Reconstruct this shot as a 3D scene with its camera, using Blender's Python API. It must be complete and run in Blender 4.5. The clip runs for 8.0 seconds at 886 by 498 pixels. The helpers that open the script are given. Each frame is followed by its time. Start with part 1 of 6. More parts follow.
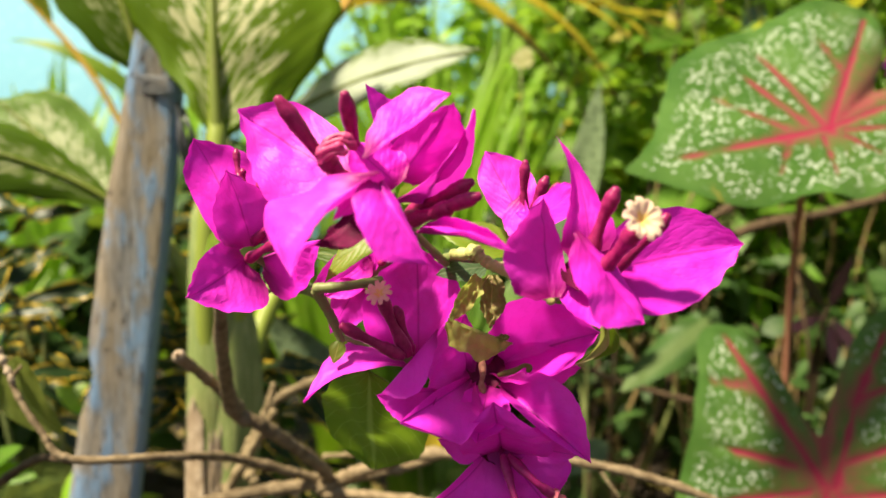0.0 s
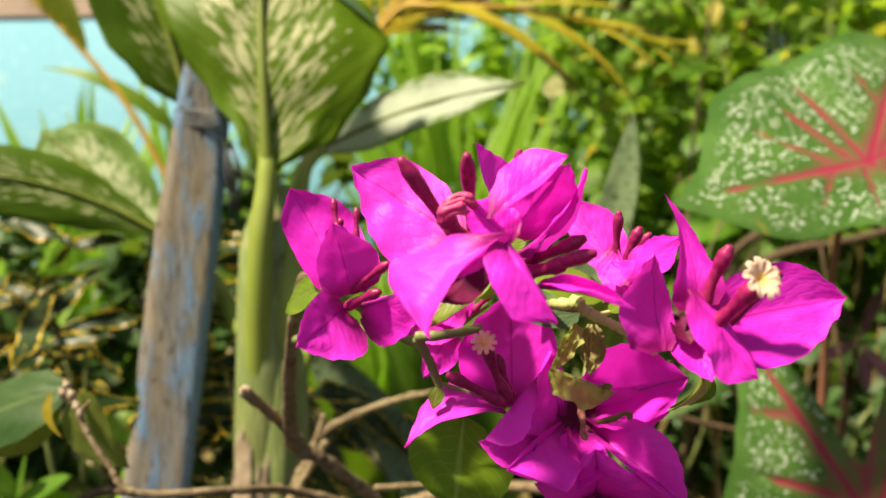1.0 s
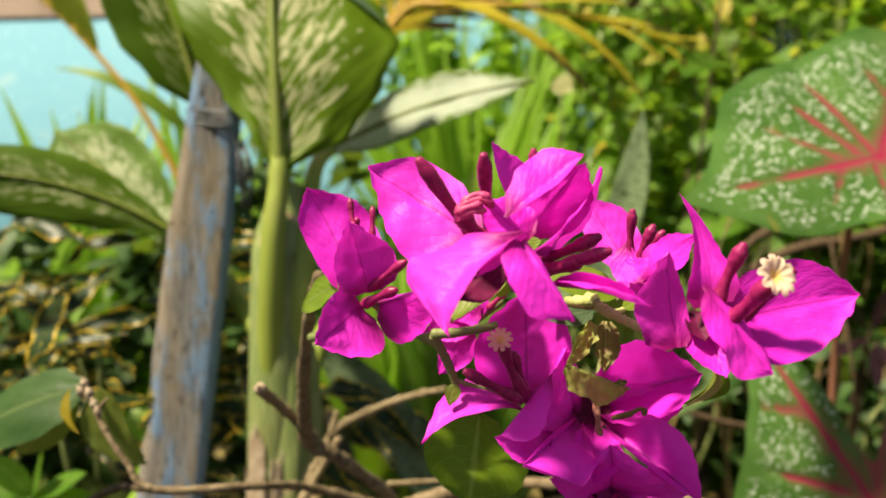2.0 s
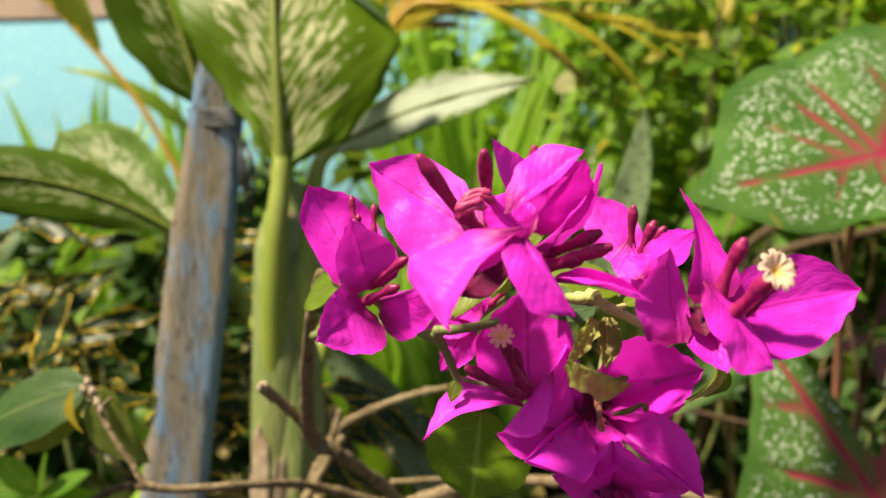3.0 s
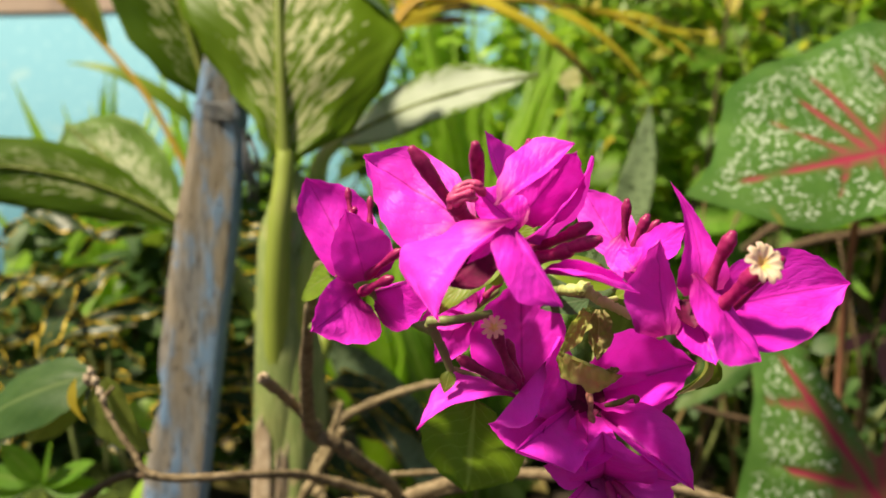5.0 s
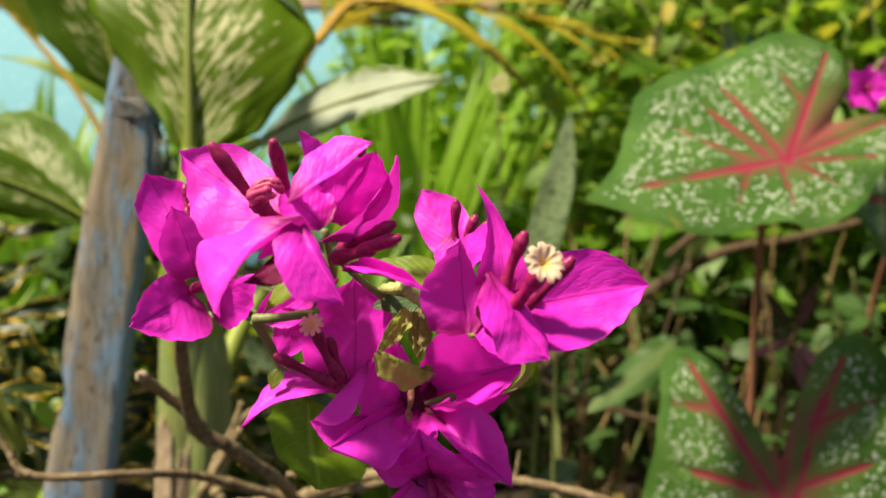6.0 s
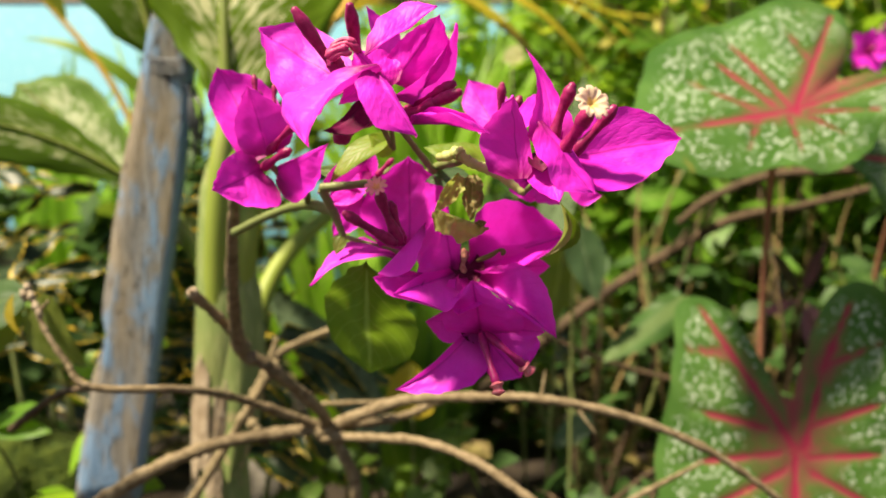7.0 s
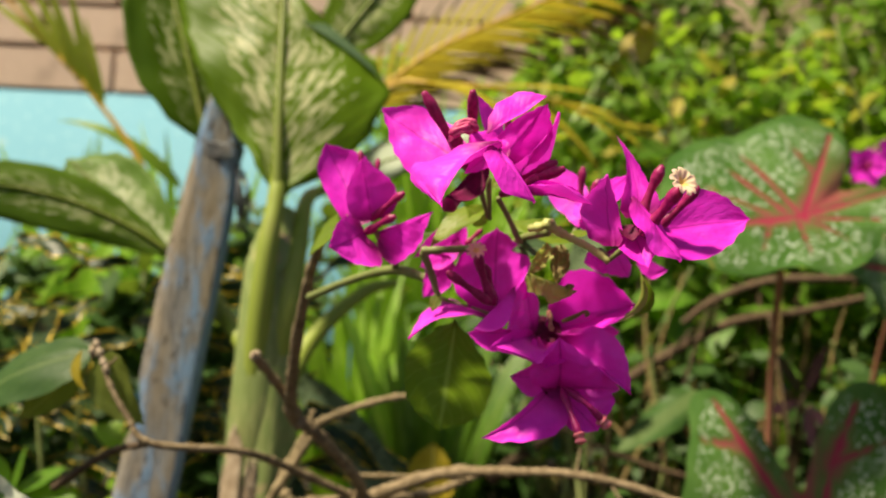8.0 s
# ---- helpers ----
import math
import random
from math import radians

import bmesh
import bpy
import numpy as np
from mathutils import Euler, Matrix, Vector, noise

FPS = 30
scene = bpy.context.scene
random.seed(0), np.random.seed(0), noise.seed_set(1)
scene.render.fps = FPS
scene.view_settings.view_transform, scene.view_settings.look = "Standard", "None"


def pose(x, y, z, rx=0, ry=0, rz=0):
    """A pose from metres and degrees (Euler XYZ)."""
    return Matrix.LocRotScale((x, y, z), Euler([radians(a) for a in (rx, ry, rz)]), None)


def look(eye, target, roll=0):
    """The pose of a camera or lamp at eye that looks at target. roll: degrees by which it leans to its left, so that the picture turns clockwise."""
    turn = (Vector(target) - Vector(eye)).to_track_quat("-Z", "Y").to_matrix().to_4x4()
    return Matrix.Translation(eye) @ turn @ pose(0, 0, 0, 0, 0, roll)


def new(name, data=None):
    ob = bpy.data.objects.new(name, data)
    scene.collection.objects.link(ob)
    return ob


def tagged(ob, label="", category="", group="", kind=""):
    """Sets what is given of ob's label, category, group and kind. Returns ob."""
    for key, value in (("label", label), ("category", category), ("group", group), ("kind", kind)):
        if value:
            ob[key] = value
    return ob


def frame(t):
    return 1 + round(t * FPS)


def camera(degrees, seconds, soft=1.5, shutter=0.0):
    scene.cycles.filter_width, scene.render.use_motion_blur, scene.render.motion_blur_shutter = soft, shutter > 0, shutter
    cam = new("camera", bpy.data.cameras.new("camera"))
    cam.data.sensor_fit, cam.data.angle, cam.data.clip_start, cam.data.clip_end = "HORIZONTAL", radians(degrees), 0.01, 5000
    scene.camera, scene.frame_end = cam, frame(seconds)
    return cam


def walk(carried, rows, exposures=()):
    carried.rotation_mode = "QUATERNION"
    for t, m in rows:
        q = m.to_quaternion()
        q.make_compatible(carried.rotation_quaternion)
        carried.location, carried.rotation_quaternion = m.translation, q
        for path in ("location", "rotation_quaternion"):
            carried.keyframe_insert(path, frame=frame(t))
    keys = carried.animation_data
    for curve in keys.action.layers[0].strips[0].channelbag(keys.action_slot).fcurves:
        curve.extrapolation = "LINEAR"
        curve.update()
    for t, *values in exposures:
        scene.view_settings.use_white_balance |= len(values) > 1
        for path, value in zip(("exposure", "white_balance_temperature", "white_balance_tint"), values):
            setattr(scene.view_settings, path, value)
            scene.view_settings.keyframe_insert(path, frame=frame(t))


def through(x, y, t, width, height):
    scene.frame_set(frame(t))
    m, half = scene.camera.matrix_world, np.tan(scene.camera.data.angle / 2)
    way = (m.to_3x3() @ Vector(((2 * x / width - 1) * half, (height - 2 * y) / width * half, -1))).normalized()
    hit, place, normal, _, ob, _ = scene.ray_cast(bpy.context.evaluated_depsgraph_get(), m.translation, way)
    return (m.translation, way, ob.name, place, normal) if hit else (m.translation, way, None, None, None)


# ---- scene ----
cam = camera(57.46, 8.0, soft=1.6)
# a small lens close to the blossoms: what lies behind goes softly out of focus
cam.data.dof.use_dof = True
cam.data.dof.focus_distance = 0.232
cam.data.dof.aperture_fstop = 10.5
PATH = [
    (0, (0.01013, -0.01352, 0.75963), (-0.01956, 1.98112, 0.61627), -0.27),
    (0.5, (-0.00717, -0.01576, 0.76949), (-0.02883, 1.98132, 0.66362), 0.22),
    (1, (-0.01734, -0.02028, 0.76957), (-0.05892, 1.9768, 0.66994), -0.31),
    (1.5, (-0.01975, -0.02285, 0.7701), (-0.07577, 1.9737, 0.66682), -0.43),
    (3, (-0.01913, -0.02375, 0.76931), (-0.08744, 1.97221, 0.66208), -0.80),
    (3.5, (-0.01722, -0.02646, 0.76857), (-0.08883, 1.9694, 0.6617), -0.80),
    (4, (-0.01637, -0.02684, 0.76849), (-0.09156, 1.96875, 0.65911), -0.70),
    (5.3, (-0.01286, -0.02549, 0.76798), (-0.1036, 1.96903, 0.65116), -0.39),
    (5.5, (-0.00469, -0.02474, 0.76876), (-0.0821, 1.97037, 0.65233), -0.21),
    (5.8, (0.01523, -0.02205, 0.77113), (-0.01734, 1.97388, 0.64791), 0.10),
    (6, (0.02893, -0.02651, 0.76679), (0.0132, 1.9705, 0.65854), 0.44),
    (6.2, (0.03904, -0.02856, 0.75599), (0.05735, 1.96693, 0.62298), -0.40),
    (6.5, (0.04159, -0.03726, 0.73507), (0.08194, 1.95583, 0.57392), 0.01),
    (6.8, (0.02545, -0.04166, 0.7236), (0.03559, 1.95093, 0.55194), -0.59),
    (7, (0.01369, -0.05494, 0.7229), (-0.00742, 1.94316, 0.63821), 0.18),
    (7.2, (0.00915, -0.06796, 0.71978), (-0.03322, 1.93077, 0.66255), 0.60),
    (7.3, (-0.00301, -0.07444, 0.70957), (-0.02991, 1.92536, 0.70061), -0.30),
    (7.5, (-0.03633, -0.08795, 0.70794), (-0.09228, 1.91048, 0.76397), -0.13),
    (7.7, (-0.0513, -0.10187, 0.71641), (-0.09354, 1.89135, 0.87548), -0.02),
    (7.8, (-0.05006, -0.09828, 0.70832), (-0.03646, 1.89155, 0.91776), 1.30),
    (8, (-0.02618, -0.08601, 0.70683), (-0.00261, 1.90651, 0.87795), 2.65),
]
walk(cam, [(t, look(eye, target, roll)) for t, eye, target, roll in PATH], [(0.0, 1.13, 7700, 8), (1.5, 0.91, 7700, 8), (3.5, 0.86, 7700, 8), (5.5, 0.79, 7700, 8), (6.5, 0.86, 7700, 8), (7.0, 1.1, 7700, 8), (7.5, 1.16, 7700, 8), (8.0, 0.72, 7700, 8)])

# ---- world and sun ----
SUN_FROM = Vector((-0.43, -0.27, 0.86)).normalized()
world = bpy.data.worlds.new("world")
scene.world = world
world.use_nodes = True
wt = world.node_tree
sky = wt.nodes.new("ShaderNodeTexSky")
sky.sky_type = "NISHITA"
sky.sun_disc = False
sky.sun_elevation = math.asin(SUN_FROM.z)
sky.sun_rotation = math.atan2(SUN_FROM.x, SUN_FROM.y)
wt.nodes["Background"].inputs["Strength"].default_value = 0.050
wt.links.new(sky.outputs["Color"], wt.nodes["Background"].inputs["Color"])
sun_data = bpy.data.lights.new("sun", "SUN")
sun_data.energy, sun_data.angle, sun_data.color = 5.0, radians(5.0), (1.0, 0.92, 0.78)
sun = new("sun", sun_data)
sun.matrix_world = look(SUN_FROM * 10, (0, 0, 0))


# ---- node helpers ----
def sheet_of(name):
    m = bpy.data.materials.new(name)
    m.use_nodes = True
    return m, m.node_tree


def put(tree, socket, value):
    if isinstance(value, bpy.types.NodeSocket):
        tree.links.new(value, socket)
    else:
        socket.default_value = value


def colour(c):
    return (*c, 1.0)


def calc(tree, op, a, b=0.0, c=0.0):
    n = tree.nodes.new("ShaderNodeMath")
    n.operation = op
    put(tree, n.inputs[0], a), put(tree, n.inputs[1], b), put(tree, n.inputs[2], c)
    return n.outputs[0]


def step(tree, value, lo, hi, out_lo=0.0, out_hi=1.0):
    n = tree.nodes.new("ShaderNodeMapRange")
    n.interpolation_type = "SMOOTHSTEP"
    put(tree, n.inputs[0], value)
    n.inputs[1].default_value, n.inputs[2].default_value = lo, hi
    n.inputs[3].default_value, n.inputs[4].default_value = out_lo, out_hi
    return n.outputs[0]


def blend(tree, fac, a, b, how="MIX"):
    n = tree.nodes.new("ShaderNodeMix")
    n.data_type, n.blend_type = "RGBA", how
    put(tree, n.inputs[0], fac)
    put(tree, n.inputs[6], colour(a) if isinstance(a, tuple) else a)
    put(tree, n.inputs[7], colour(b) if isinstance(b, tuple) else b)
    return n.outputs[2]


def noisy(tree, vec, scale, detail=3.0, rough=0.55, warp=0.0):
    n = tree.nodes.new("ShaderNodeTexNoise")
    put(tree, n.inputs["Vector"], vec)
    n.inputs["Scale"].default_value, n.inputs["Detail"].default_value = scale, detail
    n.inputs["Roughness"].default_value, n.inputs["Distortion"].default_value = rough, warp
    return n.outputs[0]


def cells(tree, vec, scale, feature="F1"):
    n = tree.nodes.new("ShaderNodeTexVoronoi")
    n.feature = feature
    put(tree, n.inputs["Vector"], vec)
    n.inputs["Scale"].default_value = scale
    return n.outputs[0]


def leaf_axes(tree):
    """u from base to tip, a from midrib (0) to margin (1), the raw uv, and the object's place."""
    uv = tree.nodes.new("ShaderNodeUVMap")
    sep = tree.nodes.new("ShaderNodeSeparateXYZ")
    tree.links.new(uv.outputs[0], sep.inputs[0])
    a = calc(tree, "ABSOLUTE", calc(tree, "MULTIPLY_ADD", sep.outputs[1], 2.0, -1.0))
    geo = tree.nodes.new("ShaderNodeTexCoord")
    return sep.outputs[0], a, sep.outputs[1], geo.outputs["Object"]


def vec3(tree, x, y, z=0.0):
    n = tree.nodes.new("ShaderNodeCombineXYZ")
    put(tree, n.inputs[0], x), put(tree, n.inputs[1], y), put(tree, n.inputs[2], z)
    return n.outputs[0]


def dice(tree):
    return tree.nodes.new("ShaderNodeObjectInfo").outputs["Random"]


def island(tree):
    return tree.nodes.new("ShaderNodeNewGeometry").outputs["Random Per Island"]


def finish(m, tree, col, rough=0.5, height=None, bump=0.3, depth=0.001, through_light=0.0, through_col=None, spec=0.4, metal=0.0):
    b = tree.nodes["Principled BSDF"]
    put(tree, b.inputs["Base Color"], col)
    put(tree, b.inputs["Roughness"], rough)
    b.inputs["Specular IOR Level"].default_value = spec
    b.inputs["Metallic"].default_value = metal
    if height is not None:
        n = tree.nodes.new("ShaderNodeBump")
        n.inputs["Strength"].default_value, n.inputs["Distance"].default_value = bump, depth
        put(tree, n.inputs["Height"], height)
        tree.links.new(n.outputs[0], b.inputs["Normal"])
    if through_light:
        t = tree.nodes.new("ShaderNodeBsdfTranslucent")
        put(tree, t.inputs["Color"], through_col if through_col is not None else col)
        mix = tree.nodes.new("ShaderNodeMixShader")
        mix.inputs[0].default_value = through_light
        tree.links.new(b.outputs[0], mix.inputs[1])
        tree.links.new(t.outputs[0], mix.inputs[2])
        tree.links.new(mix.outputs[0], tree.nodes["Material Output"].inputs["Surface"])
    return m


# ---- materials ----
def bract_material():
    m, t = sheet_of("magenta bract")
    u, a, v, place = leaf_axes(t)
    side = noisy(t, vec3(t, calc(t, "MULTIPLY_ADD", a, -0.45, u), a), 9.0, 2.0)
    veins = calc(t, "ABSOLUTE", calc(t, "SINE", calc(t, "MULTIPLY_ADD", a, -11.0, calc(t, "MULTIPLY_ADD", u, 26.0, calc(t, "MULTIPLY", side, 5.0)))))
    vein = step(t, veins, 0.0, 0.22, 1.0, 0.0)
    rib = step(t, a, 0.0, 0.045, 1.0, 0.0)
    blotch = noisy(t, place, 140.0, 4.0)
    c = blend(t, step(t, blotch, 0.3, 0.7), (0.87, 0.018, 0.64), (0.94, 0.036, 0.79))
    c = blend(t, calc(t, "MULTIPLY", dice(t), 0.5), c, (0.94, 0.07, 0.78))
    # throat shade put into the colour: bracts darken to maroon at the base
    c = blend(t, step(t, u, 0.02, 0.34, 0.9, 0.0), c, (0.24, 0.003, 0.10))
    c = blend(t, calc(t, "MULTIPLY", vein, 0.13), c, (0.36, 0.002, 0.26))
    c = blend(t, calc(t, "MULTIPLY", rib, 0.6), c, (0.30, 0.002, 0.16))
    h = calc(t, "ADD", calc(t, "MULTIPLY", veins, 0.5), calc(t, "MULTIPLY", noisy(t, place, 420.0, 3.0), 0.5))
    return finish(m, t, c, 0.50, h, 0.24, 0.0007, 0.32, blend(t, 0.5, c, (0.90, 0.02, 0.66)), 0.3)


def corolla_material(name, heart, petal_col, rim):
    """Yellow star in the throat, pale lobes, blushing rim."""
    m, t = sheet_of(name)
    uv = t.nodes.new("ShaderNodeUVMap").outputs[0]
    sep = t.nodes.new("ShaderNodeSeparateXYZ")
    t.links.new(uv, sep.inputs[0])
    f, k = sep.outputs[0], sep.outputs[1]
    ray = calc(t, "ABSOLUTE", calc(t, "SINE", calc(t, "MULTIPLY", k, 5 * math.pi)))
    reach = calc(t, "MULTIPLY_ADD", ray, -0.18, calc(t, "ADD", f, 0.16))
    c = blend(t, step(t, reach, 0.22, 0.52), heart, petal_col)
    c = blend(t, step(t, f, 0.80, 1.0, 0.0, 0.8), c, rim)
    return finish(m, t, c, 0.55, noisy(t, uv, 60.0, 2.0), 0.2, 0.0002, 0.40, None, 0.25)


def plain_leaf(name, c1, c2, through=0.35, rough=0.45, rib=(0.30, 0.36, 0.10), yellow=None, spec=0.4, veined=0.26):
    m, t = sheet_of(name)
    u, a, v, place = leaf_axes(t)
    r = island(t)
    side = calc(t, "ABSOLUTE", calc(t, "SINE", calc(t, "MULTIPLY_ADD", a, -9.0, calc(t, "MULTIPLY", u, 22.0))))
    c = blend(t, step(t, noisy(t, place, 60.0, 4.0), 0.3, 0.7), c1, c2)
    c = blend(t, calc(t, "MULTIPLY", calc(t, "FRACT", calc(t, "MULTIPLY", r, 7.31)), 0.55), c, tuple(0.65 * x for x in c1))
    if yellow:
        c = blend(t, step(t, r, 0.80, 0.98), c, yellow)
    c = blend(t, calc(t, "MULTIPLY", step(t, side, 0.0, 0.16, 1.0, 0.0), veined), c, rib)
    c = blend(t, calc(t, "MULTIPLY", step(t, a, 0.02, 0.09, 1.0, 0.0), 0.7), c, rib)
    spots = step(t, noisy(t, place, 300.0, 2.0), 0.70, 0.78)
    c = blend(t, calc(t, "MULTIPLY", spots, 0.4), c, (0.16, 0.12, 0.03))
    return finish(m, t, c, rough, calc(t, "ADD", calc(t, "MULTIPLY", side, 0.35), noisy(t, place, 220.0, 3.0)), 0.22, 0.001, through, blend(t, 0.4, c, (0.44, 0.64, 0.04)), spec)


def variegated_leaf(name="variegated leaf", share=0.0, pale=((0.64, 0.65, 0.36), (0.80, 0.79, 0.54)), glow=0.30, leafy=((0.115, 0.230, 0.010), (0.20, 0.325, 0.022))):
    """Green dumb-cane leaf, cream streaks running out from the midrib."""
    m, t = sheet_of(name)
    u, a, v, place = leaf_axes(t)
    flow = calc(t, "MULTIPLY_ADD", a, -0.42, u)
    sidef = calc(t, "GREATER_THAN", v, 0.5)
    streak = noisy(t, vec3(t, calc(t, "MULTIPLY", flow, 38.0), calc(t, "MULTIPLY", a, 6.2), calc(t, "MULTIPLY", sidef, 7.0)), 1.0, 4.0, 0.62, 0.6)
    fine = noisy(t, vec3(t, calc(t, "MULTIPLY", flow, 80.0), calc(t, "MULTIPLY", a, 16.0), calc(t, "MULTIPLY", sidef, 3.0)), 1.0, 3.0)
    zone = calc(t, "MULTIPLY", step(t, a, 0.42, 0.98, 1.0, 0.0), step(t, u, 0.72, 0.98, 1.0, 0.25))
    mask = calc(t, "ADD", calc(t, "MULTIPLY_ADD", fine, 0.22, streak), calc(t, "MULTIPLY", zone, 0.25))
    mask = step(t, mask, 0.800 - share, 0.840 - share)
    green = blend(t, noisy(t, place, 45.0, 4.0), *leafy)
    cream = blend(t, noisy(t, place, 90.0, 3.0), *pale)
    c = blend(t, mask, green, cream)
    c = blend(t, step(t, a, 0.035, 0.075, 1.0, 0.0), c, (0.22, 0.27, 0.035))
    side = calc(t, "ABSOLUTE", calc(t, "SINE", calc(t, "MULTIPLY", flow, 40.0)))
    h = calc(t, "ADD", side, calc(t, "MULTIPLY", fine, 0.4))
    return finish(m, t, c, 0.42, h, 0.16, 0.0012, 0.58, blend(t, glow, c, (0.42, 0.52, 0.03)), 0.22)


def white_edged_leaf():
    m, t = sheet_of("white edged leaf")
    u, a, v, place = leaf_axes(t)
    f = noisy(t, vec3(t, calc(t, "MULTIPLY", u, 9.0), calc(t, "MULTIPLY", v, 9.0)), 1.0, 4.0, 0.6)
    edge = step(t, calc(t, "MULTIPLY_ADD", f, 0.7, a), 0.85, 1.02)
    c = blend(t, step(t, noisy(t, place, 70.0, 3.0), 0.3, 0.7), (0.06, 0.15, 0.035), (0.13, 0.24, 0.07))
    c = blend(t, calc(t, "MULTIPLY", step(t, f, 0.52, 0.62), 0.5), c, (0.25, 0.36, 0.18))
    c = blend(t, edge, c, (0.66, 0.70, 0.58))
    return finish(m, t, c, 0.5, f, 0.3, 0.001, 0.35, None, 0.3)


def caladium_leaf():
    m, t = sheet_of("caladium leaf")
    u, a, v, place = leaf_axes(t)
    at = t.nodes.new("ShaderNodeAttribute")
    at.attribute_name = "vein"
    uv = t.nodes.new("ShaderNodeUVMap").outputs[0]
    vein = calc(t, "ADD", at.outputs["Fac"], calc(t, "MULTIPLY_ADD", noisy(t, place, 150.0, 4.0), 0.55, -0.275))
    green = blend(t, step(t, noisy(t, place, 24.0, 4.0), 0.3, 0.7), (0.062, 0.170, 0.027), (0.115, 0.245, 0.052))
    speck = cells(t, vec3(t, calc(t, 'MULTIPLY', u, 1.0), calc(t, 'MULTIPLY', v, 1.45)), 70.0)
    shape = calc(t, "ADD", speck, calc(t, "MULTIPLY_ADD", noisy(t, uv, 130.0, 2.0), 0.7, -0.35))
    where = step(t, noisy(t, uv, 7.5, 2.0), 0.30, 0.46)
    off_edge = step(t, at.outputs["Fac"], 0.10, 0.22, 1.0, 0.0)
    spot = calc(t, "MULTIPLY", step(t, shape, 0.27, 0.36, 1.0, 0.0), calc(t, "MULTIPLY", where, off_edge))
    rim = t.nodes.new("ShaderNodeAttribute")
    rim.attribute_name = "margin"
    spot = calc(t, "MULTIPLY", spot, step(t, rim.outputs["Fac"], 0.86, 0.95, 1.0, 0.0))
    c = blend(t, spot, green, (0.76, 0.82, 0.72))
    bleed = step(t, vein, 0.06, 0.62)
    c = blend(t, calc(t, "MULTIPLY", bleed, 0.86), c, (0.34, 0.085, 0.085))
    c = blend(t, step(t, vein, 0.45, 1.05), c, (0.45, 0.034, 0.088))
    rust = calc(t, "MULTIPLY", step(t, noisy(t, place, 38.0, 4.0), 0.63, 0.74), 0.55)
    c = blend(t, calc(t, "MULTIPLY", rust, step(t, noisy(t, place, 9.0, 1.0), 0.45, 0.6)), c, (0.55, 0.36, 0.07))
    h = calc(t, "ADD", calc(t, "MULTIPLY", vein, -1.0), calc(t, "MULTIPLY", noisy(t, place, 260.0, 3.0), 0.3))
    return finish(m, t, c, 0.55, h, 0.4, 0.0015, 0.36, None, 0.3)


def mottled_leaf():
    """Grey-green strap leaf with dark cross-flecks."""
    m, t = sheet_of("mottled strap leaf")
    u, a, v, place = leaf_axes(t)
    f = noisy(t, vec3(t, calc(t, "MULTIPLY", u, 74.0), calc(t, "MULTIPLY", v, 4.0)), 1.0, 4.0, 0.6)
    band = noisy(t, vec3(t, calc(t, "MULTIPLY", u, 14.0), v), 1.0, 2.0)
    mask = step(t, calc(t, "MULTIPLY_ADD", band, 0.35, f), 0.71, 0.79)
    c = blend(t, noisy(t, place, 50.0, 3.0), (0.13, 0.20, 0.095), (0.20, 0.275, 0.145))
    c = blend(t, mask, c, (0.035, 0.06, 0.02))
    c = blend(t, step(t, a, 0.90, 0.98), c, (0.05, 0.08, 0.02))
    return finish(m, t, c, 0.5, f, 0.2, 0.001, 0.15, None, 0.35)


def croton_leaf():
    m, t = sheet_of("croton leaf")
    u, a, v, place = leaf_axes(t)
    r = island(t)
    f = noisy(t, vec3(t, calc(t, "MULTIPLY_ADD", u, 14.0, calc(t, "MULTIPLY", r, 40.0)), calc(t, "MULTIPLY", v, 3.0)), 1.0, 4.0, 0.6)
    edge = calc(t, "ADD", calc(t, "MULTIPLY", step(t, a, 0.62, 1.0), 0.34), calc(t, "MULTIPLY", step(t, a, 0.0, 0.10, 1.0, 0.0), 0.12))
    gold = step(t, calc(t, "ADD", calc(t, "ADD", f, edge), calc(t, "MULTIPLY_ADD", r, 0.24, -0.12)), 0.655, 0.735)
    green = blend(t, noisy(t, place, 60.0, 3.0), (0.008, 0.024, 0.007), (0.025, 0.060, 0.012))
    c = blend(t, gold, green, blend(t, r, (0.74, 0.46, 0.02), (0.76, 0.60, 0.12)))
    return finish(m, t, c, 0.42, f, 0.25, 0.001, 0.22, None, 0.4)


def palm_leaf():
    m, t = sheet_of("yellowing palm leaflet")
    u, a, v, place = leaf_axes(t)
    r = island(t)
    f = noisy(t, vec3(t, calc(t, "MULTIPLY", u, 5.0), calc(t, "MULTIPLY", v, 30.0), calc(t, "MULTIPLY", r, 20.0)), 1.0, 3.0)
    c = blend(t, f, (0.52, 0.40, 0.025), (0.54, 0.49, 0.055))
    c = blend(t, step(t, r, 0.50, 0.85), c, (0.56, 0.36, 0.03))
    dry = step(t, calc(t, "ADD", u, calc(t, "MULTIPLY_ADD", noisy(t, place, 30.0, 3.0), 0.7, calc(t, "MULTIPLY", r, 0.35))), 1.05, 1.25)
    c = blend(t, dry, c, (0.06, 0.035, 0.012))
    return finish(m, t, c, 0.6, f, 0.2, 0.001, 0.5, None, 0.2)


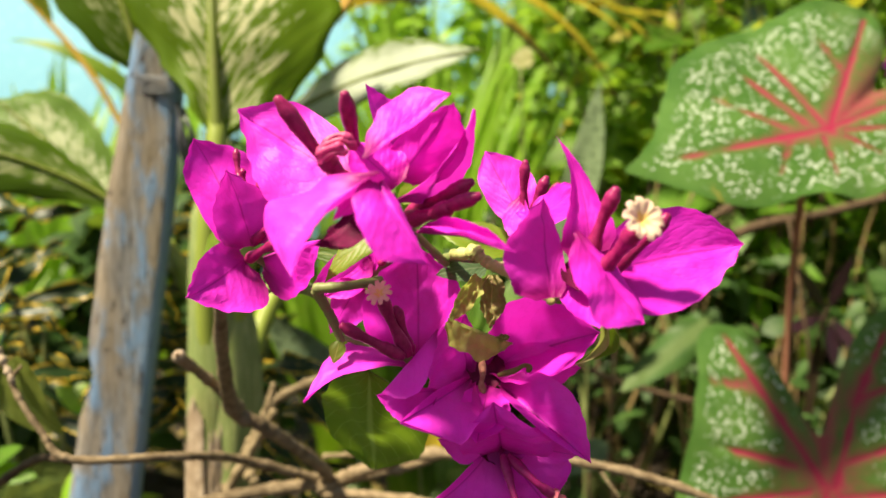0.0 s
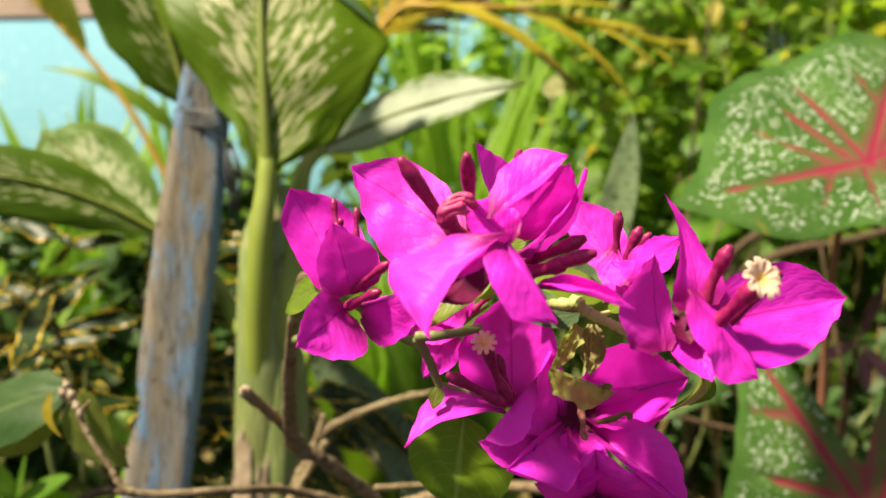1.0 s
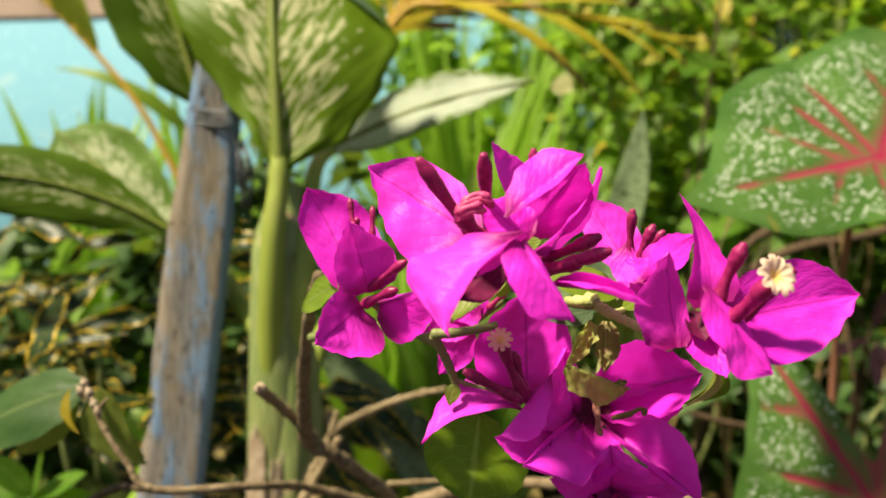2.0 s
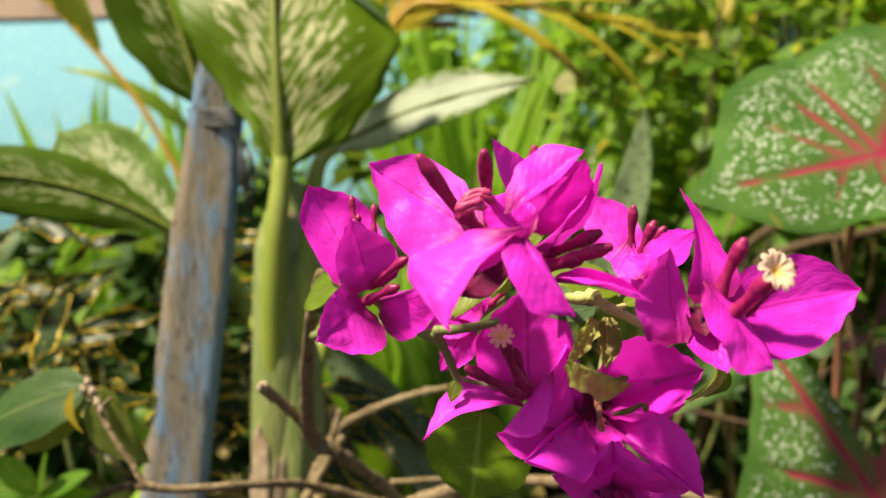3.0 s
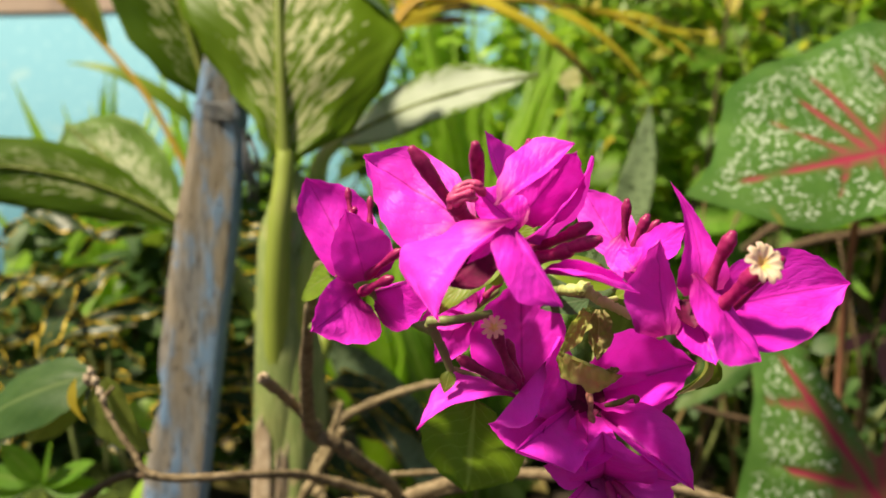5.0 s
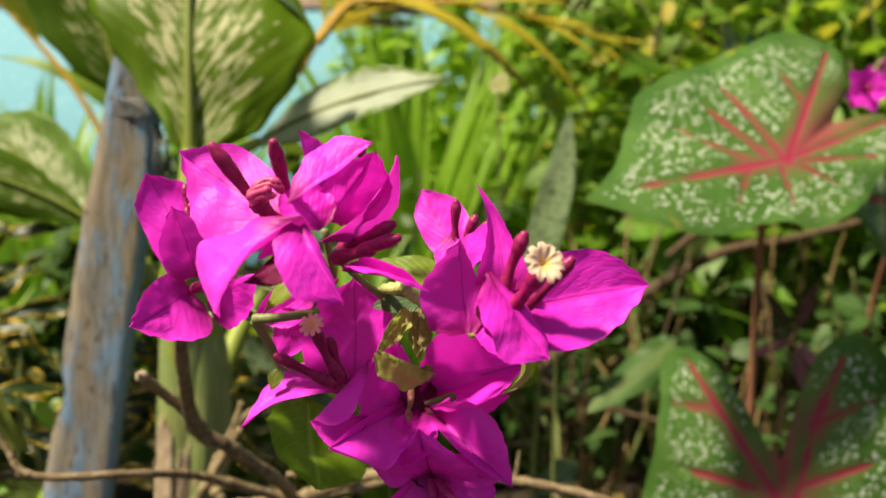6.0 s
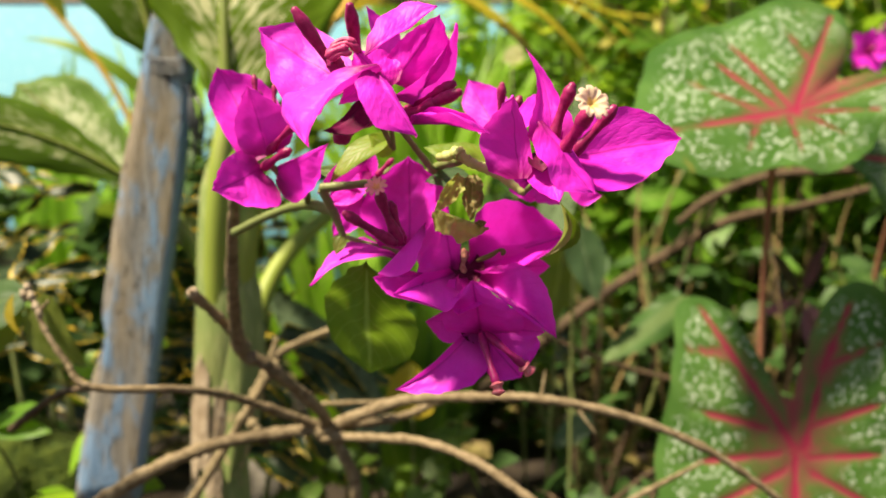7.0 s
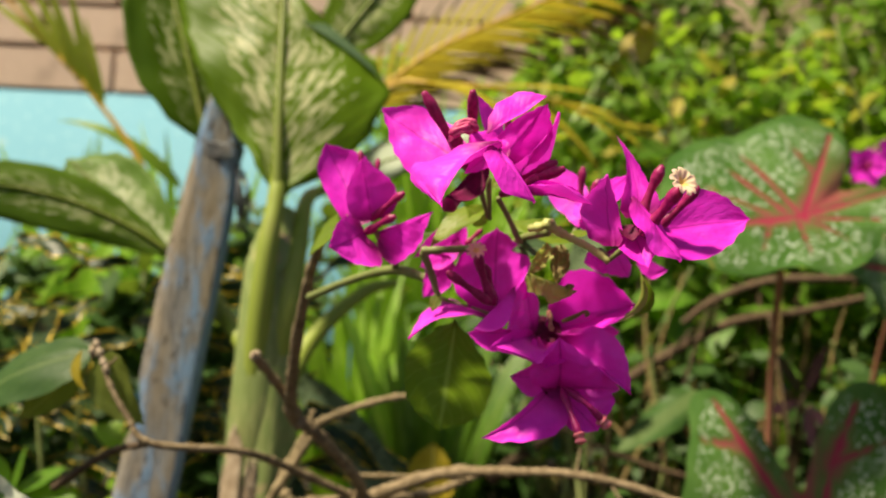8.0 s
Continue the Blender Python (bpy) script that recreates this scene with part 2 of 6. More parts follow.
def bark(name, c1, c2, scale=1.0, rough=0.8):
    m, t = sheet_of(name)
    place = t.nodes.new("ShaderNodeTexCoord").outputs["Object"]
    f = noisy(t, place, 160.0 * scale, 5.0, 0.65)
    g = noisy(t, place, 32.0 * scale, 3.0)
    c = blend(t, step(t, f, 0.3, 0.7), c1, c2)
    c = blend(t, calc(t, "MULTIPLY", step(t, g, 0.55, 0.7), 0.5), c, tuple(0.4 * x for x in c1))
    return finish(m, t, c, rough, f, 0.8, 0.0015, 0.0, None, 0.25)


def stem_green(name, c1, c2, through=0.0, scarred=False, brown=0.35):
    m, t = sheet_of(name)
    place = t.nodes.new("ShaderNodeTexCoord").outputs["Object"]
    sc = t.nodes.new("ShaderNodeMapping")
    t.links.new(place, sc.inputs["Vector"])
    sc.inputs["Scale"].default_value = (1.0, 1.0, 0.12)
    f = noisy(t, sc.outputs[0], 190.0, 4.0)
    g = noisy(t, place, 22.0, 3.0)
    c = blend(t, f, c1, c2)
    c = blend(t, calc(t, "MULTIPLY", step(t, g, 0.55, 0.75), brown), c, (0.25, 0.20, 0.09))
    if scarred:
        streak = noisy(t, sc.outputs[0], 420.0, 3.0)
        c = blend(t, calc(t, "MULTIPLY", step(t, streak, 0.45, 0.72), 0.8), c, (0.36, 0.40, 0.17))
        c = blend(t, calc(t, "MULTIPLY", step(t, noisy(t, sc.outputs[0], 70.0, 4.0), 0.52, 0.68), 0.55), c, (0.09, 0.13, 0.025))
        scar = step(t, noisy(t, place, 90.0, 5.0, 0.65), 0.50, 0.57)
        c = blend(t, calc(t, "MULTIPLY", scar, step(t, noisy(t, place, 13.0, 1.0), 0.48, 0.60)), c, (0.40, 0.30, 0.18))
    return finish(m, t, c, 0.5, f, 0.25, 0.0008, through, None, 0.35)


def painted_wood():
    """Weathered grey timber with the rest of a blue coat."""
    m, t = sheet_of("weathered blue timber")
    place = t.nodes.new("ShaderNodeTexCoord").outputs["Object"]
    sc = t.nodes.new("ShaderNodeMapping")
    t.links.new(place, sc.inputs["Vector"])
    sc.inputs["Scale"].default_value = (1.0, 1.0, 0.07)
    grain = noisy(t, sc.outputs[0], 330.0, 5.0, 0.65, 0.6)
    grain2 = noisy(t, sc.outputs[0], 90.0, 3.0, 0.6, 0.5)
    sc2 = t.nodes.new("ShaderNodeMapping")
    t.links.new(place, sc2.inputs["Vector"])
    sc2.inputs["Scale"].default_value = (1.0, 1.0, 0.30)
    flake = noisy(t, sc2.outputs[0], 75.0, 5.0, 0.62)
    wide = noisy(t, sc2.outputs[0], 26.0, 2.0)
    wood = blend(t, step(t, grain, 0.3, 0.7), (0.105, 0.103, 0.100), (0.27, 0.265, 0.26))
    wood = blend(t, calc(t, "MULTIPLY", step(t, wide, 0.45, 0.62), 0.55), wood, (0.27, 0.205, 0.12))
    paint = blend(t, grain2, (0.10, 0.235, 0.42), (0.16, 0.30, 0.50))
    n = t.nodes.new("ShaderNodeNewGeometry")
    sep = t.nodes.new("ShaderNodeSeparateXYZ")
    t.links.new(n.outputs["Normal"], sep.inputs[0])
    side = step(t, sep.outputs[0], 0.45, 0.8)
    left = calc(t, "ADD", calc(t, "MULTIPLY_ADD", wide, -0.45, flake), calc(t, "MULTIPLY", side, 0.55))
    mask = step(t, left, 0.22, 0.40)
    c = blend(t, calc(t, "MULTIPLY", mask, 0.70), wood, paint)
    crack = step(t, calc(t, "MULTIPLY_ADD", noisy(t, place, 20.0, 2.0), 0.25, grain), 0.42, 0.50, 1.0, 0.0)
    c = blend(t, crack, c, (0.045, 0.035, 0.03))
    pits = step(t, noisy(t, sc2.outputs[0], 240.0, 3.0), 0.62, 0.69)
    c = blend(t, calc(t, "MULTIPLY", pits, 0.8), c, (0.05, 0.04, 0.035))
    h = calc(t, "ADD", calc(t, "MULTIPLY", grain, 0.7), calc(t, "MULTIPLY", mask, 0.3))
    return finish(m, t, c, 0.8, h, 0.8, 0.0016, 0.0, None, 0.2)


def wall_paint():
    m, t = sheet_of("blue wall paint")
    place = t.nodes.new("ShaderNodeTexCoord").outputs["Object"]
    f = noisy(t, place, 6.0, 5.0)
    g = noisy(t, place, 60.0, 4.0)
    c = blend(t, f, (0.088, 0.285, 0.39), (0.135, 0.335, 0.425))
    c = blend(t, calc(t, "MULTIPLY", step(t, g, 0.55, 0.75), 0.3), c, (0.45, 0.66, 0.66))
    c = blend(t, calc(t, "MULTIPLY", step(t, noisy(t, place, 14.0, 4.0), 0.6, 0.75), 0.35), c, (0.30, 0.42, 0.40))
    return finish(m, t, c, 0.75, g, 0.3, 0.003)


def brick_material():
    m, t = sheet_of("pale clay brick")
    place = t.nodes.new("ShaderNodeTexCoord").outputs["Object"]
    f = noisy(t, place, 34.0, 5.0)
    c = blend(t, f, (0.58, 0.41, 0.315), (0.72, 0.555, 0.45))
    c = blend(t, calc(t, "MULTIPLY", dice(t), 0.4), c, (0.48, 0.36, 0.29))
    c = blend(t, calc(t, "MULTIPLY", step(t, noisy(t, place, 9.0, 4.0), 0.55, 0.72), 0.4), c, (0.24, 0.17, 0.13))
    return finish(m, t, c, 0.85, noisy(t, place, 160.0, 4.0), 0.5, 0.003)


def plain(name, c1, c2, scale, rough=0.7, bump=0.4, depth=0.001, spec=0.3, metal=0.0):
    m, t = sheet_of(name)
    place = t.nodes.new("ShaderNodeTexCoord").outputs["Object"]
    f = noisy(t, place, scale, 5.0, 0.6)
    c = blend(t, step(t, f, 0.3, 0.7), c1, c2)
    c = blend(t, calc(t, "MULTIPLY", noisy(t, place, scale * 0.17, 3.0), 0.5), c, tuple(0.5 * x for x in c1))
    return finish(m, t, c, rough, f, bump, depth, 0.0, None, spec, metal)


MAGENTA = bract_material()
VARIEGATED = variegated_leaf("variegated leaf", -0.055)
VARIEGATED_PALE = variegated_leaf("pale variegated leaf", 0.16, ((0.52, 0.60, 0.47), (0.72, 0.78, 0.68)), 0.04)
VARIEGATED_DARK = variegated_leaf("greener variegated leaf", -0.11, leafy=((0.075, 0.165, 0.012), (0.14, 0.25, 0.02)))
VARIEGATED_LIGHT = variegated_leaf("light variegated leaf", -0.03, ((0.62, 0.68, 0.44), (0.78, 0.80, 0.60)), 0.15, ((0.15, 0.29, 0.05), (0.24, 0.39, 0.09)))
CALADIUM = caladium_leaf()
MOTTLED = mottled_leaf()
CROTON = croton_leaf()
PALM = palm_leaf()
TIMBER = painted_wood()
LEAF_GREEN = plain_leaf("bush leaf", (0.085, 0.18, 0.016), (0.15, 0.27, 0.035), 0.40)
LEAF_FRESH = plain_leaf("fresh bush leaf", (0.075, 0.205, 0.020), (0.125, 0.275, 0.036), 0.42, rib=(0.26, 0.42, 0.12), veined=0.55)
LEAF_WITHER = plain_leaf("withering lime leaf", (0.54, 0.61, 0.13), (0.72, 0.73, 0.28), 0.5, 0.6, rib=(0.50, 0.58, 0.20))
LEAF_GOLD = plain_leaf("yellow-green palm leaflet", (0.38, 0.39, 0.04), (0.52, 0.48, 0.08), 0.55)
LEAF_HEDGE = plain_leaf("hedge leaf", (0.092, 0.25, 0.018), (0.175, 0.38, 0.038), 0.5)
LEAF_LIME = plain_leaf("young lime leaf", (0.20, 0.34, 0.02), (0.30, 0.43, 0.05), 0.45)
LEAF_CREAM = plain_leaf("pale bud leaf", (0.48, 0.47, 0.20), (0.60, 0.58, 0.30), 0.35)
LEAF_DRY = plain_leaf("withered leaf", (0.14, 0.09, 0.03), (0.34, 0.27, 0.09), 0.2, 0.7)
LEAF_BROWN = plain_leaf("browning leaf", (0.22, 0.18, 0.06), (0.46, 0.42, 0.18), 0.3, 0.7, rib=(0.5, 0.42, 0.2))
LEAF_OLIVE = plain_leaf("olive leaf", (0.15, 0.19, 0.035), (0.22, 0.26, 0.06), 0.3)
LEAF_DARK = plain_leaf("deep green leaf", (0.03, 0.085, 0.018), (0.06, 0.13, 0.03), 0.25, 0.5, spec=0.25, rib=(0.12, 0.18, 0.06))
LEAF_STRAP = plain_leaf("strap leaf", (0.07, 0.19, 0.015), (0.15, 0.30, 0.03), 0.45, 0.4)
# lighter copy of the strap leaf: strong sunlight put into the colour
LEAF_SUNNY = plain_leaf("sunlit strap leaf", (0.22, 0.47, 0.025), (0.38, 0.62, 0.08), 0.5, 0.35)
LEAF_VINE = plain_leaf("wild vine leaf", (0.130, 0.315, 0.020), (0.245, 0.44, 0.042), 0.55, 0.5, yellow=(0.56, 0.44, 0.05))
LEAF_YELLOW = plain_leaf("yellow leaf", (0.50, 0.36, 0.03), (0.58, 0.46, 0.06), 0.4, rib=(0.55, 0.50, 0.15))
LEAF_GREY = plain_leaf("grey green leaf", (0.065, 0.135, 0.055), (0.11, 0.19, 0.085), 0.25, rib=(0.18, 0.25, 0.13))
LEAF_WHITE = white_edged_leaf()
LEAF_PURPLE = plain_leaf("dark purple leaf", (0.020, 0.008, 0.014), (0.045, 0.014, 0.025), 0.1, 0.35, rib=(0.06, 0.02, 0.03))
MAROON = plain("maroon flower tube", (0.27, 0.010, 0.090), (0.43, 0.026, 0.155), 500.0, 0.38, 0.25, 0.0004, 0.3)
PINK_TUBE = plain("rosy flower tube", (0.34, 0.010, 0.13), (0.48, 0.025, 0.20), 500.0, 0.4, 0.25, 0.0004, 0.3)
# dark maroon standing in for the shade inside the flowers
THROAT_SHADE = plain("throat shade maroon", (0.075, 0.003, 0.028), (0.15, 0.005, 0.055), 300.0, 0.6, 0.3, 0.0004, 0.2)
PINK_BUD = plain("pink withered bud", (0.58, 0.045, 0.20), (0.74, 0.12, 0.28), 420.0, 0.45, 0.35, 0.0005)
ROSE_TIP = plain("rosy closed flower tip", (0.80, 0.10, 0.19), (0.93, 0.38, 0.40), 700.0, 0.45, 0.4, 0.0005)
PETAL_CREAM = corolla_material("cream corolla", (0.93, 0.74, 0.22), (0.95, 0.82, 0.56), (0.93, 0.66, 0.56))
PETAL_BLUSH = corolla_material("blush corolla", (0.88, 0.66, 0.22), (0.93, 0.64, 0.48), (0.92, 0.50, 0.48))
WITHERED = plain("withered star", (0.36, 0.11, 0.09), (0.56, 0.28, 0.19), 500.0, 0.7, 0.5, 0.0006)
BARK = bark("grey brown bark", (0.135, 0.095, 0.052), (0.30, 0.23, 0.14))
BARK_DARK = bark("dark twig", (0.06, 0.04, 0.025), (0.13, 0.085, 0.05))
HUSK = bark("papery husk", (0.27, 0.20, 0.13), (0.46, 0.37, 0.27), 0.6)
DRY_WOOD = bark("dry grey wood", (0.17, 0.125, 0.065), (0.31, 0.245, 0.145))
STRAW = bark("dry straw stalk", (0.19, 0.125, 0.05), (0.30, 0.22, 0.10))
GREEN_STEM = stem_green("green stem", (0.13, 0.17, 0.05), (0.24, 0.27, 0.10))
PALE_STEM = stem_green("pale stem", (0.52, 0.58, 0.17), (0.68, 0.71, 0.32), 0.2, brown=0.05)
CANE = stem_green("dumb cane stem", (0.145, 0.205, 0.055), (0.235, 0.30, 0.11), scarred=True)
CANE_RIB = stem_green("dumb cane petiole", (0.19, 0.26, 0.03), (0.29, 0.35, 0.07))
CANE_MIDRIB = stem_green("dumb cane midrib", (0.105, 0.15, 0.014), (0.18, 0.225, 0.035))
PALM_STALK = stem_green("orange palm stalk", (0.50, 0.28, 0.03), (0.60, 0.40, 0.07))
PINK_STALK = stem_green("pinkish stalk", (0.26, 0.10, 0.07), (0.36, 0.17, 0.10))
WIRE = plain("grey tie wire", (0.085, 0.09, 0.10), (0.17, 0.18, 0.19), 400.0, 0.5, 0.3, 0.0006, 0.5, 0.6)
WALL = wall_paint()
BRICK = brick_material()
MORTAR = plain("raked mortar", (0.36, 0.26, 0.20), (0.47, 0.35, 0.27), 60.0, 0.9, 0.5, 0.004)
SOIL = plain("dark garden soil", (0.020, 0.014, 0.010), (0.050, 0.036, 0.023), 45.0, 0.95, 1.0, 0.012)
MOSS = plain("green moss", (0.03, 0.055, 0.006), (0.085, 0.115, 0.014), 130.0, 0.95, 1.0, 0.006)
STONE = plain("weathered stone", (0.10, 0.09, 0.075), (0.22, 0.20, 0.17), 40.0, 0.9, 0.8, 0.006)


# ---- geometry helpers ----
def root(name, at, label, category, group="", kind=""):
    ob = new(name)
    ob.empty_display_size = 0.02
    ob.location = at
    return tagged(ob, label, category, group, kind)


def part(name, bm, material, parent=None, label="", kind=""):
    me = bpy.data.meshes.new(name)
    bm.to_mesh(me)
    bm.free()
    me.materials.append(material)
    me.shade_smooth()
    ob = new(name, me)
    if parent is not None:
        ob.parent = parent
        if parent.type == "EMPTY":
            ob.matrix_parent_inverse = Matrix.Translation(parent.location).inverted()
    return tagged(ob, label, kind=kind)


def smooth_line(points, count):
    """Catmull-Rom through the points; count steps in all."""
    p = [Vector(q) for q in points]
    if len(p) == 2:
        return [p[0].lerp(p[1], i / count) for i in range(count + 1)]
    p = [p[0] * 2 - p[1], *p, p[-1] * 2 - p[-2]]
    spans = len(p) - 3
    out = []
    for i in range(count + 1):
        s = min(i / count * spans, spans - 1e-6)
        k, f = int(s), s - int(s)
        a, b, c, d = p[k:k + 4]
        out.append(0.5 * (2 * b + (c - a) * f + (2 * a - 5 * b + 4 * c - d) * f * f + (3 * b - a - 3 * c + d) * f ** 3))
    return out


def between(values, s):
    """Smooth reading of a short row of numbers, s from 0 to 1."""
    x = s * (len(values) - 1)
    k = min(int(x), len(values) - 2)
    f = x - k
    f = f * f * (3 - 2 * f)
    return values[k] * (1 - f) + values[k + 1] * f


def tube(points, radii, seg=9, steps=0, rough=0.0, flat=1.0, bm=None):
    """A closed round stalk along the points; radii read from base to tip."""
    bm = bm or bmesh.new()
    steps = steps or max(6, 5 * (len(points) - 1))
    line = smooth_line(points, steps)
    ax = (line[1] - line[0]).normalized()
    n = ax.orthogonal().normalized()
    rings = []
    for i, c in enumerate(line):
        ax = (line[min(i + 1, steps)] - line[max(i - 1, 0)]).normalized()
        n = (n - ax * n.dot(ax)).normalized()
        s = ax.cross(n)
        r = between(radii, i / steps)
        ring = []
        for k in range(seg):
            a = 2 * math.pi * k / seg
            d = n * math.cos(a) * flat + s * math.sin(a)
            w = 1 + rough * noise.noise((c + d * r) * (0.35 / r)) if rough else 1
            ring.append(bm.verts.new(c + d * r * w))
        rings.append(ring)
    for a, b in zip(rings, rings[1:]):
        for k in range(seg):
            bm.faces.new((a[k], a[(k + 1) % seg], b[(k + 1) % seg], b[k]))
    for ring, c, way in ((rings[0], line[0], -1), (rings[-1], line[-1], 1)):
        tip = bm.verts.new(c + way * ax * between(radii, 0 if way < 0 else 1) * 0.5)
        for k in range(seg):
            pair = (ring[k], ring[(k + 1) % seg])
            bm.faces.new((*pair, tip) if way > 0 else (*reversed(pair), tip))
    return bm


SHAPES = {
    "bract": (0.10, 0.62, 0.92, 1.00, 0.96, 0.82, 0.58, 0.29, 0.015),
    "blunt": (0.22, 0.50, 0.72, 0.88, 0.98, 1.00, 0.88, 0.58, 0.06),
    "ovate": (0.06, 0.66, 0.94, 1.00, 0.95, 0.82, 0.60, 0.32, 0.02),
    "heart": (0.30, 0.86, 1.00, 0.99, 0.93, 0.84, 0.68, 0.42, 0.03),
    "broad": (0.05, 0.50, 0.80, 0.96, 1.00, 0.93, 0.76, 0.46, 0.02),
    "lance": (0.14, 0.50, 0.80, 0.96, 1.00, 0.92, 0.72, 0.42, 0.02),
    "strap": (0.55, 0.80, 0.95, 1.00, 0.98, 0.90, 0.72, 0.44, 0.02),
    "full": (0.42, 0.84, 0.97, 1.00, 0.98, 0.88, 0.66, 0.35, 0.015),
    "wide": (0.16, 0.66, 0.92, 1.00, 0.99, 0.90, 0.70, 0.38, 0.015),
    "horn": (0.75, 1.00, 0.93, 0.74, 0.52, 0.35, 0.22, 0.11, 0.012),
    "fan": (0.03, 0.42, 0.76, 0.95, 1.00, 0.97, 0.86, 0.62, 0.05),
    "cane_near": (0.03, 0.20, 0.40, 0.60, 0.76, 0.88, 0.95, 0.98, 0.80),
    "cane_far": (0.03, 0.56, 0.80, 0.95, 0.84, 0.42, 0.18, 0.06, 0.02),
    "needle": (0.40, 0.90, 1.00, 0.94, 0.84, 0.70, 0.52, 0.28, 0.02),
}


def blade(base, tip, face, width, shape="bract", bow=0.0, cup=0.0, fold=0.0, sway=0.0, twist=0.0, wave=0.0, thick=0.0, nu=16, nv=8, seed=0, bm=None):
    """A leaf from base to tip whose upper side looks towards face. bow: rise of the midrib towards face;
    cup: margins raised; fold: halves raised in a V (radians); sway: bend in its own plane; twist: radians; wave: ruffled margin."""
    bm = bm or bmesh.new()
    uv = bm.loops.layers.uv.verify()
    base, tip = Vector(base), Vector(tip)
    ax = tip - base
    size = ax.length
    ax.normalize()
    n0 = Vector(face)
    n0 = (n0 - ax * n0.dot(ax)).normalized()
    s0 = ax.cross(n0)
    half = width / 2
    rng = random.Random(seed)
    ph = rng.uniform(0, 6.28)
    rows, back = [], []
    for i in range(nu + 1):
        u = i / nu
        hump = 4 * u * (1 - u)
        c = base + ax * (u * size) + n0 * (bow * size * hump) + s0 * (sway * size * hump)
        a = twist * (u - 0.5)
        s = s0 * math.cos(a) + n0 * math.sin(a)
        n = n0 * math.cos(a) - s0 * math.sin(a)
        pair = shape if isinstance(shape, tuple) else (shape, shape)
        ws = [half * between(SHAPES[q], u) for q in pair]
        row, under = [], []
        for j in range(nv + 1):
            v = 2 * j / nv - 1
            av = abs(v)
            w = ws[1] if v > 0 else ws[0]
            rise = av * w * math.sin(fold) + cup * half * v * v * (w / half)
            rise += wave * half * av * av * math.sin(u * 15 + ph + (1.7 if v > 0 else 0)) * min(1, 3 * w / half)
            p = c + s * (v * w * math.cos(fold)) + n * rise
            p += n * half * (0.07 * noise.noise(Vector((u * 4 + ph, v * 2, seed * 0.37))) + 0.028 * noise.noise(Vector((u * 11 + ph, v * 5, seed * 0.73))))
            row.append((bm.verts.new(p), u, j / nv))
            if thick:
                under.append((bm.verts.new(p - n * thick * (0.15 + 0.85 * (1 - av ** 4))), u, j / nv))
        rows.append(row), back.append(under)

    def quad(q):
        f = bm.faces.new([v[0] for v in q])
        for loop, v in zip(f.loops, q):
            loop[uv].uv = (v[1], v[2])

    for i in range(nu):
        for j in range(nv):
            quad((rows[i][j], rows[i][j + 1], rows[i + 1][j + 1], rows[i + 1][j]))
            if thick:
                quad((back[i][j], back[i + 1][j], back[i + 1][j + 1], back[i][j + 1]))
        if thick:
            quad((rows[i][0], rows[i + 1][0], back[i + 1][0], back[i][0]))
            quad((rows[i][nv], back[i][nv], back[i + 1][nv], rows[i + 1][nv]))
    if thick:
        for j in range(nv):
            quad((rows[0][j], back[0][j], back[0][j + 1], rows[0][j + 1]))
            quad((rows[nu][j], rows[nu][j + 1], back[nu][j + 1], back[nu][j]))
    return bm


def midline(base, tip, face, bow=0.0, sway=0.0, lift=0.0, count=12):
    """The midrib of the blade with the same numbers, lifted off it towards face."""
    base, tip = Vector(base), Vector(tip)
    ax = tip - base
    size = ax.length
    ax.normalize()
    n = Vector(face)
    n = (n - ax * n.dot(ax)).normalized()
    s = ax.cross(n)
    return [base + ax * (size * u) + (n * bow + s * sway) * (size * 4 * u * (1 - u)) + n * lift for u in [i / count for i in range(count + 1)]]


def away(rng, spread):
    return Vector((rng.uniform(-spread, spread), rng.uniform(-spread, spread), rng.uniform(-spread, spread)))


# ---- setting ----
GROUND = 0.40


def ground():
    bm = bmesh.new()
    xs = [-40, -12, -4, -1.6] + [-1.2 + 0.05 * i for i in range(49)] + [1.6, 4, 12, 40]
    ys = [-40, -12, -4, -1] + [-0.4 + 0.05 * i for i in range(41)] + [2.2, 4, 12, 40]
    grid = [[bm.verts.new((x, y, GROUND + 0.03 * noise.noise(Vector((x * 3.1, y * 3.1, 0))) + 0.012 * noise.noise(Vector((x * 17, y * 17, 4))))) for x in xs] for y in ys]
    for a, b in zip(grid, grid[1:]):
        for i in range(len(xs) - 1):
            bm.faces.new((a[i], a[i + 1], b[i + 1], b[i]))
    tagged(part("ground", bm, SOIL), "dark damp garden soil under the plants", "soil", kind="structure")


def box(lo, hi, bevel=0.0, bm=None):
    bm = bm or bmesh.new()
    made = bmesh.ops.create_cube(bm, size=1.0)["verts"]
    lo, hi = Vector(lo), Vector(hi)
    for v in made:
        v.co = Vector([(lo[k] + hi[k]) / 2 + v.co[k] * (hi[k] - lo[k]) for k in range(3)])
    if bevel:
        edges = {e for v in made for e in v.link_edges}
        bmesh.ops.bevel(bm, geom=list(edges), offset=bevel, segments=2, affect="EDGES")
    return bm


WALL_Y, WALL_TOP = 1.75, 1.19


def garden_wall():
    wall = part("wall_garden", box((-4, WALL_Y, GROUND - 0.2), (4, WALL_Y + 0.12, WALL_TOP), 0.006), WALL)
    tagged(wall, "low plastered garden wall painted light blue, weathered", "wall", kind="structure")
    core = part("wall_upper", box((-4, WALL_Y + 0.035, WALL_TOP), (4, WALL_Y + 0.15, WALL_TOP + 1.3)), MORTAR)
    tagged(core, "bare brick wall with dark raked joints above the blue plaster", "brick wall", kind="structure")
    return core


